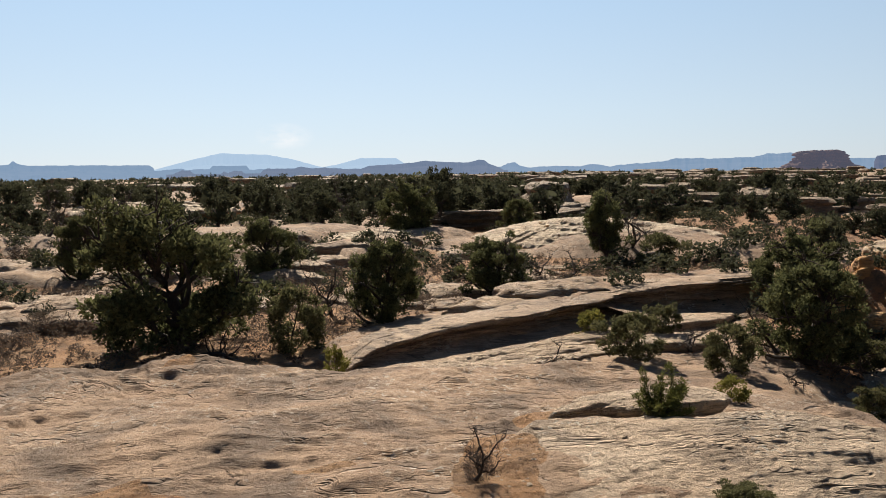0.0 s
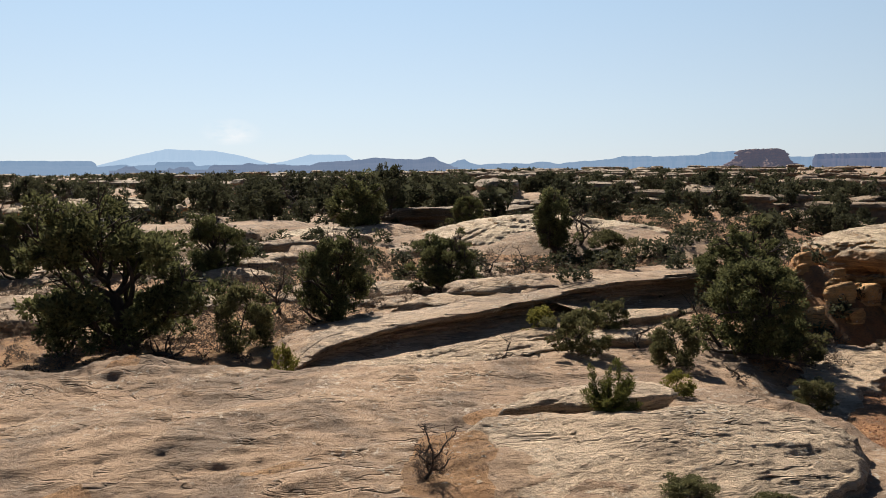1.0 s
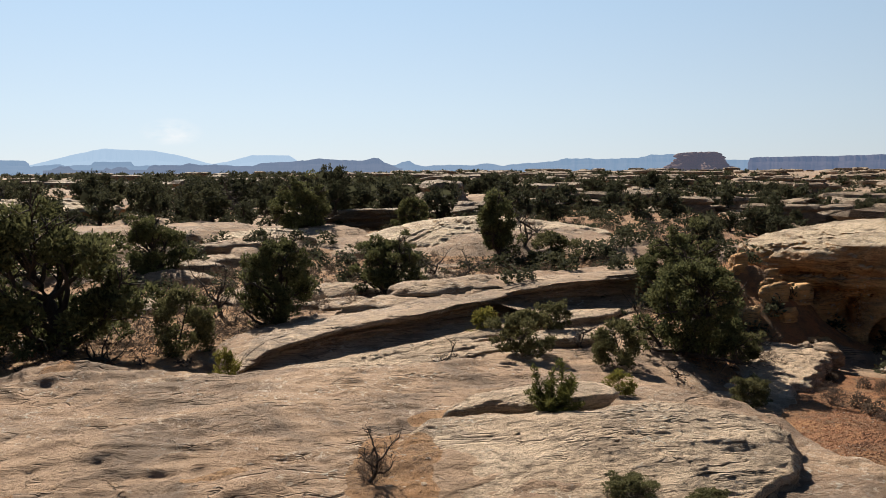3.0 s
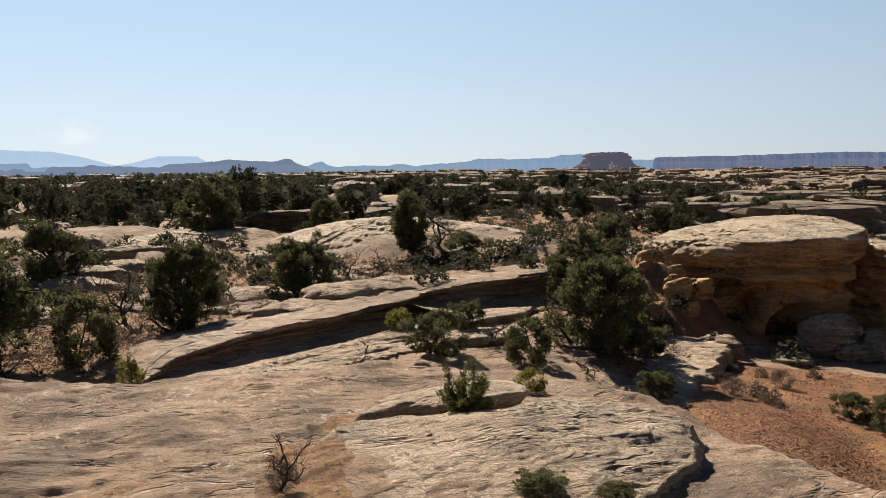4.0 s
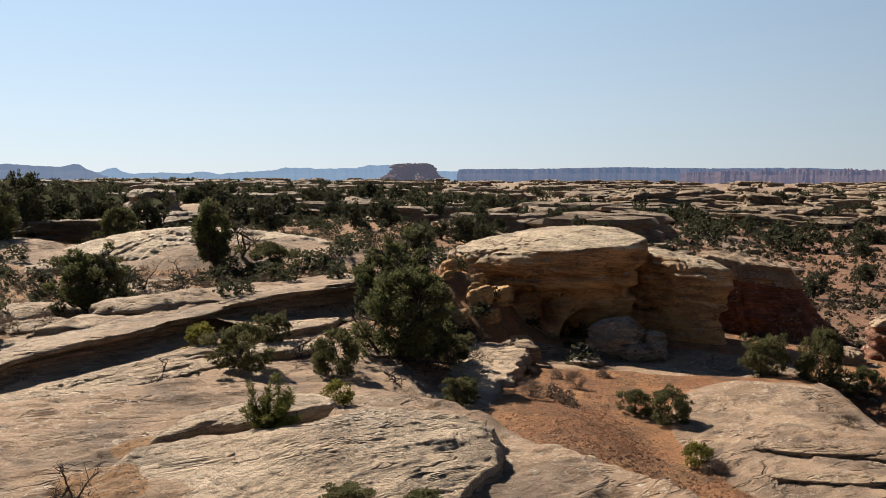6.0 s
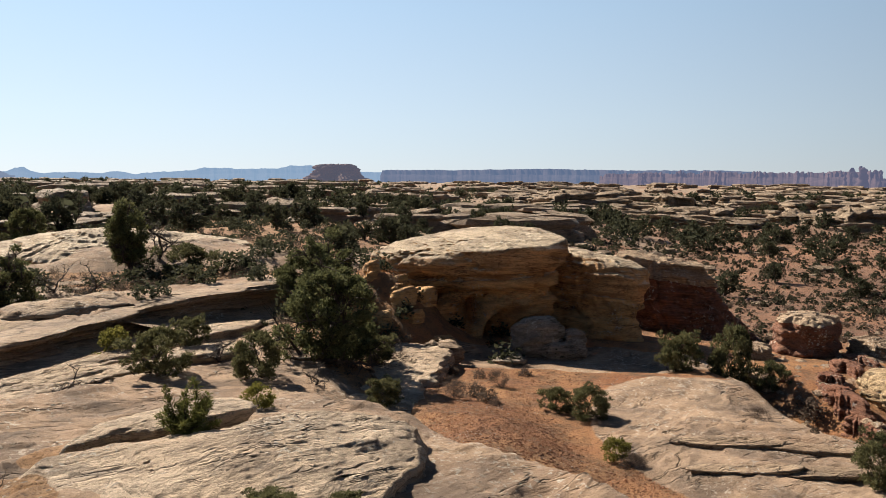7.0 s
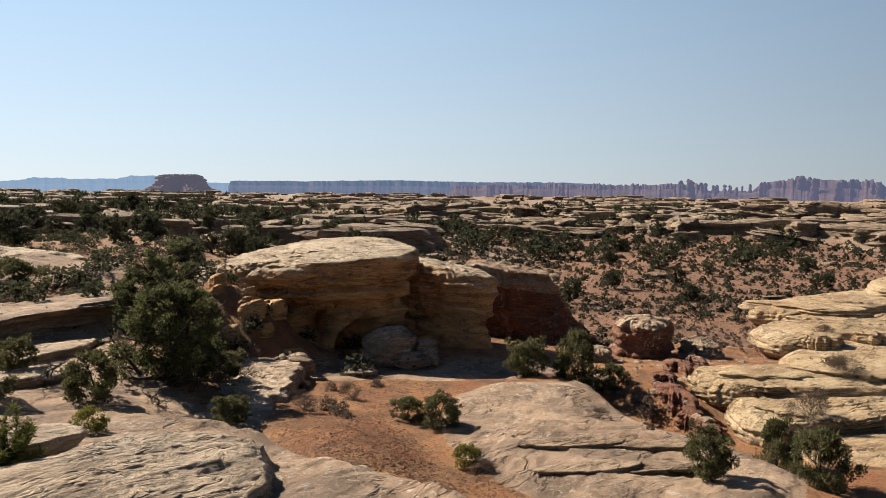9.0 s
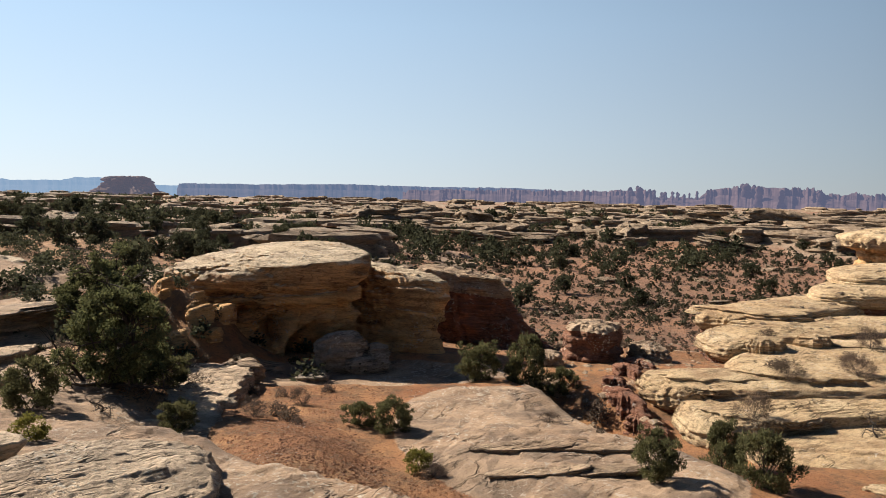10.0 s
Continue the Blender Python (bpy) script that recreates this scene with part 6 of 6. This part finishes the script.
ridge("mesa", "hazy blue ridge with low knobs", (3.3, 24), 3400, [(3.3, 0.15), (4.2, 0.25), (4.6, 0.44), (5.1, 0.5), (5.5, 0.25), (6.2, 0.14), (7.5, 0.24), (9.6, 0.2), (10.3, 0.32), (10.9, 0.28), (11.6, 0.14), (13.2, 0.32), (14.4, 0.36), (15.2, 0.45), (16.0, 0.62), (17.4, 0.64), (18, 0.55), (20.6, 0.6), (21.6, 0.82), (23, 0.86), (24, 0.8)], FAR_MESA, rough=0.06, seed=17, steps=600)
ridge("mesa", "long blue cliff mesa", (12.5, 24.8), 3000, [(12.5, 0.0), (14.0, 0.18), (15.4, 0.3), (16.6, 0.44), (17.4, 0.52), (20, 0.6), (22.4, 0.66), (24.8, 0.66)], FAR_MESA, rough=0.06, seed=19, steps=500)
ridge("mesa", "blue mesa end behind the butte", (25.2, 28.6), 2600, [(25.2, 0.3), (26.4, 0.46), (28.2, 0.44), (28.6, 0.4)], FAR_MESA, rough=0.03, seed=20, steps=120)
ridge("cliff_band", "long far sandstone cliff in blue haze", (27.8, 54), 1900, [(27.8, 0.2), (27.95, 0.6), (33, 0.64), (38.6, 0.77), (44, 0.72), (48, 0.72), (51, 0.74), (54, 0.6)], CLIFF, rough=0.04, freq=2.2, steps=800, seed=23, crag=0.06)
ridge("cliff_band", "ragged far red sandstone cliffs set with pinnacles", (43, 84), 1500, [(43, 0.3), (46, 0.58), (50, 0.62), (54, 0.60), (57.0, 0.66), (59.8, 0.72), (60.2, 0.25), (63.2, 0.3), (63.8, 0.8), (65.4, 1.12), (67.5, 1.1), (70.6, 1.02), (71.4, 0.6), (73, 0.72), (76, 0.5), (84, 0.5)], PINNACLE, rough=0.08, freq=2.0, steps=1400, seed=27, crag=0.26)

butte_az = 24.75
bx, by = 1150 * math.sin(radians(butte_az)), 1150 * math.cos(radians(butte_az))
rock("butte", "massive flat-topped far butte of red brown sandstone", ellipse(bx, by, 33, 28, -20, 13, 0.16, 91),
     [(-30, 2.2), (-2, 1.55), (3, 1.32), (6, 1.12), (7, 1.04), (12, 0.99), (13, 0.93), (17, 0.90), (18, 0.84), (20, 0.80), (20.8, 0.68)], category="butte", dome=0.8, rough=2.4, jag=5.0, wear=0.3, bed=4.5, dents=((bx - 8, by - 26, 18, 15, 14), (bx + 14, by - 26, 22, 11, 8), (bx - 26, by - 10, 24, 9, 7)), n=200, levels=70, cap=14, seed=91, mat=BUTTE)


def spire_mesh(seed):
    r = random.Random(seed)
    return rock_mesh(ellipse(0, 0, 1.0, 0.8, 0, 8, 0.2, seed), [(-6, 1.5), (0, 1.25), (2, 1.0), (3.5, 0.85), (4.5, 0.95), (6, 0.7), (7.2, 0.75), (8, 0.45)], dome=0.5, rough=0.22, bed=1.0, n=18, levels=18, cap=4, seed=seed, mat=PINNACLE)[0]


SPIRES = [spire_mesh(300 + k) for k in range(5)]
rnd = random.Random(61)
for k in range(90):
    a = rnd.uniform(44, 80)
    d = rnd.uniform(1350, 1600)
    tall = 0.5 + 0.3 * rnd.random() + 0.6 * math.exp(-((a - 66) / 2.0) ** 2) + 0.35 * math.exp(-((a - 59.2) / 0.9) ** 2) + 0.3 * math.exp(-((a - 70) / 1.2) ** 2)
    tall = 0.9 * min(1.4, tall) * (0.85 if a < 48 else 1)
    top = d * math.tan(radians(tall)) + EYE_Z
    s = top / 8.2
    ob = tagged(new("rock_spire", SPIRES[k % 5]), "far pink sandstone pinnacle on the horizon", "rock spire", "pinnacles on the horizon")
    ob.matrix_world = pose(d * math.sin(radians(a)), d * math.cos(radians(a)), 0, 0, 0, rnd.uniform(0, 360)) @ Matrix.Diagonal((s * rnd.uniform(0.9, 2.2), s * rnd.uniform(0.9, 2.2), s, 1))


def cloud_material():
    m, n, l, b = material("thin_cloud")
    v = noise_of(n, l, position(n, l, (0.006, 0.006, 0.016)), 1.0, 6, 0.6)
    tex = n.new("ShaderNodeTexCoord")
    grad = n.new("ShaderNodeTexGradient")
    grad.gradient_type = "SPHERICAL"
    l.new(tex.outputs["Object"], grad.inputs["Vector"])
    w = mixed(n, l, 1.0, ramp(n, l, v, ((0.36, 0.0), (0.62, 1.0))), grad.outputs["Fac"], "MULTIPLY")
    mx, clear, e = n.new("ShaderNodeMixShader"), n.new("ShaderNodeBsdfTransparent"), n.new("ShaderNodeEmission")
    e.inputs["Color"].default_value, e.inputs["Strength"].default_value = (0.47, 0.475, 0.48, 1), 1.0
    l.new(w, mx.inputs[0])
    l.new(clear.outputs[0], mx.inputs[1])
    l.new(e.outputs[0], mx.inputs[2])
    l.new(mx.outputs[0], n["Material Output"].inputs["Surface"])
    return m


# a wisp of cloud over the mountains
v, f = [], []
for i in range(9):
    for j in range(5):
        v.append((-1 + i / 4, 0.15 * math.sin(i * 1.3 + j), -1 + j / 2))
wisp = mesh_of("cloud", v, grid_faces(9, 5), cloud_material())
ob = tagged(new("cloud", wisp), "small thin white cloud low in the hazy sky", "cloud", kind="structure")
a = radians(-10.8)
ob.matrix_world = pose(4600 * math.sin(a), 4600 * math.cos(a), 4600 * math.tan(radians(2.5)), 0, 0, 10.8) @ Matrix.Diagonal((170, 60, 80, 1))
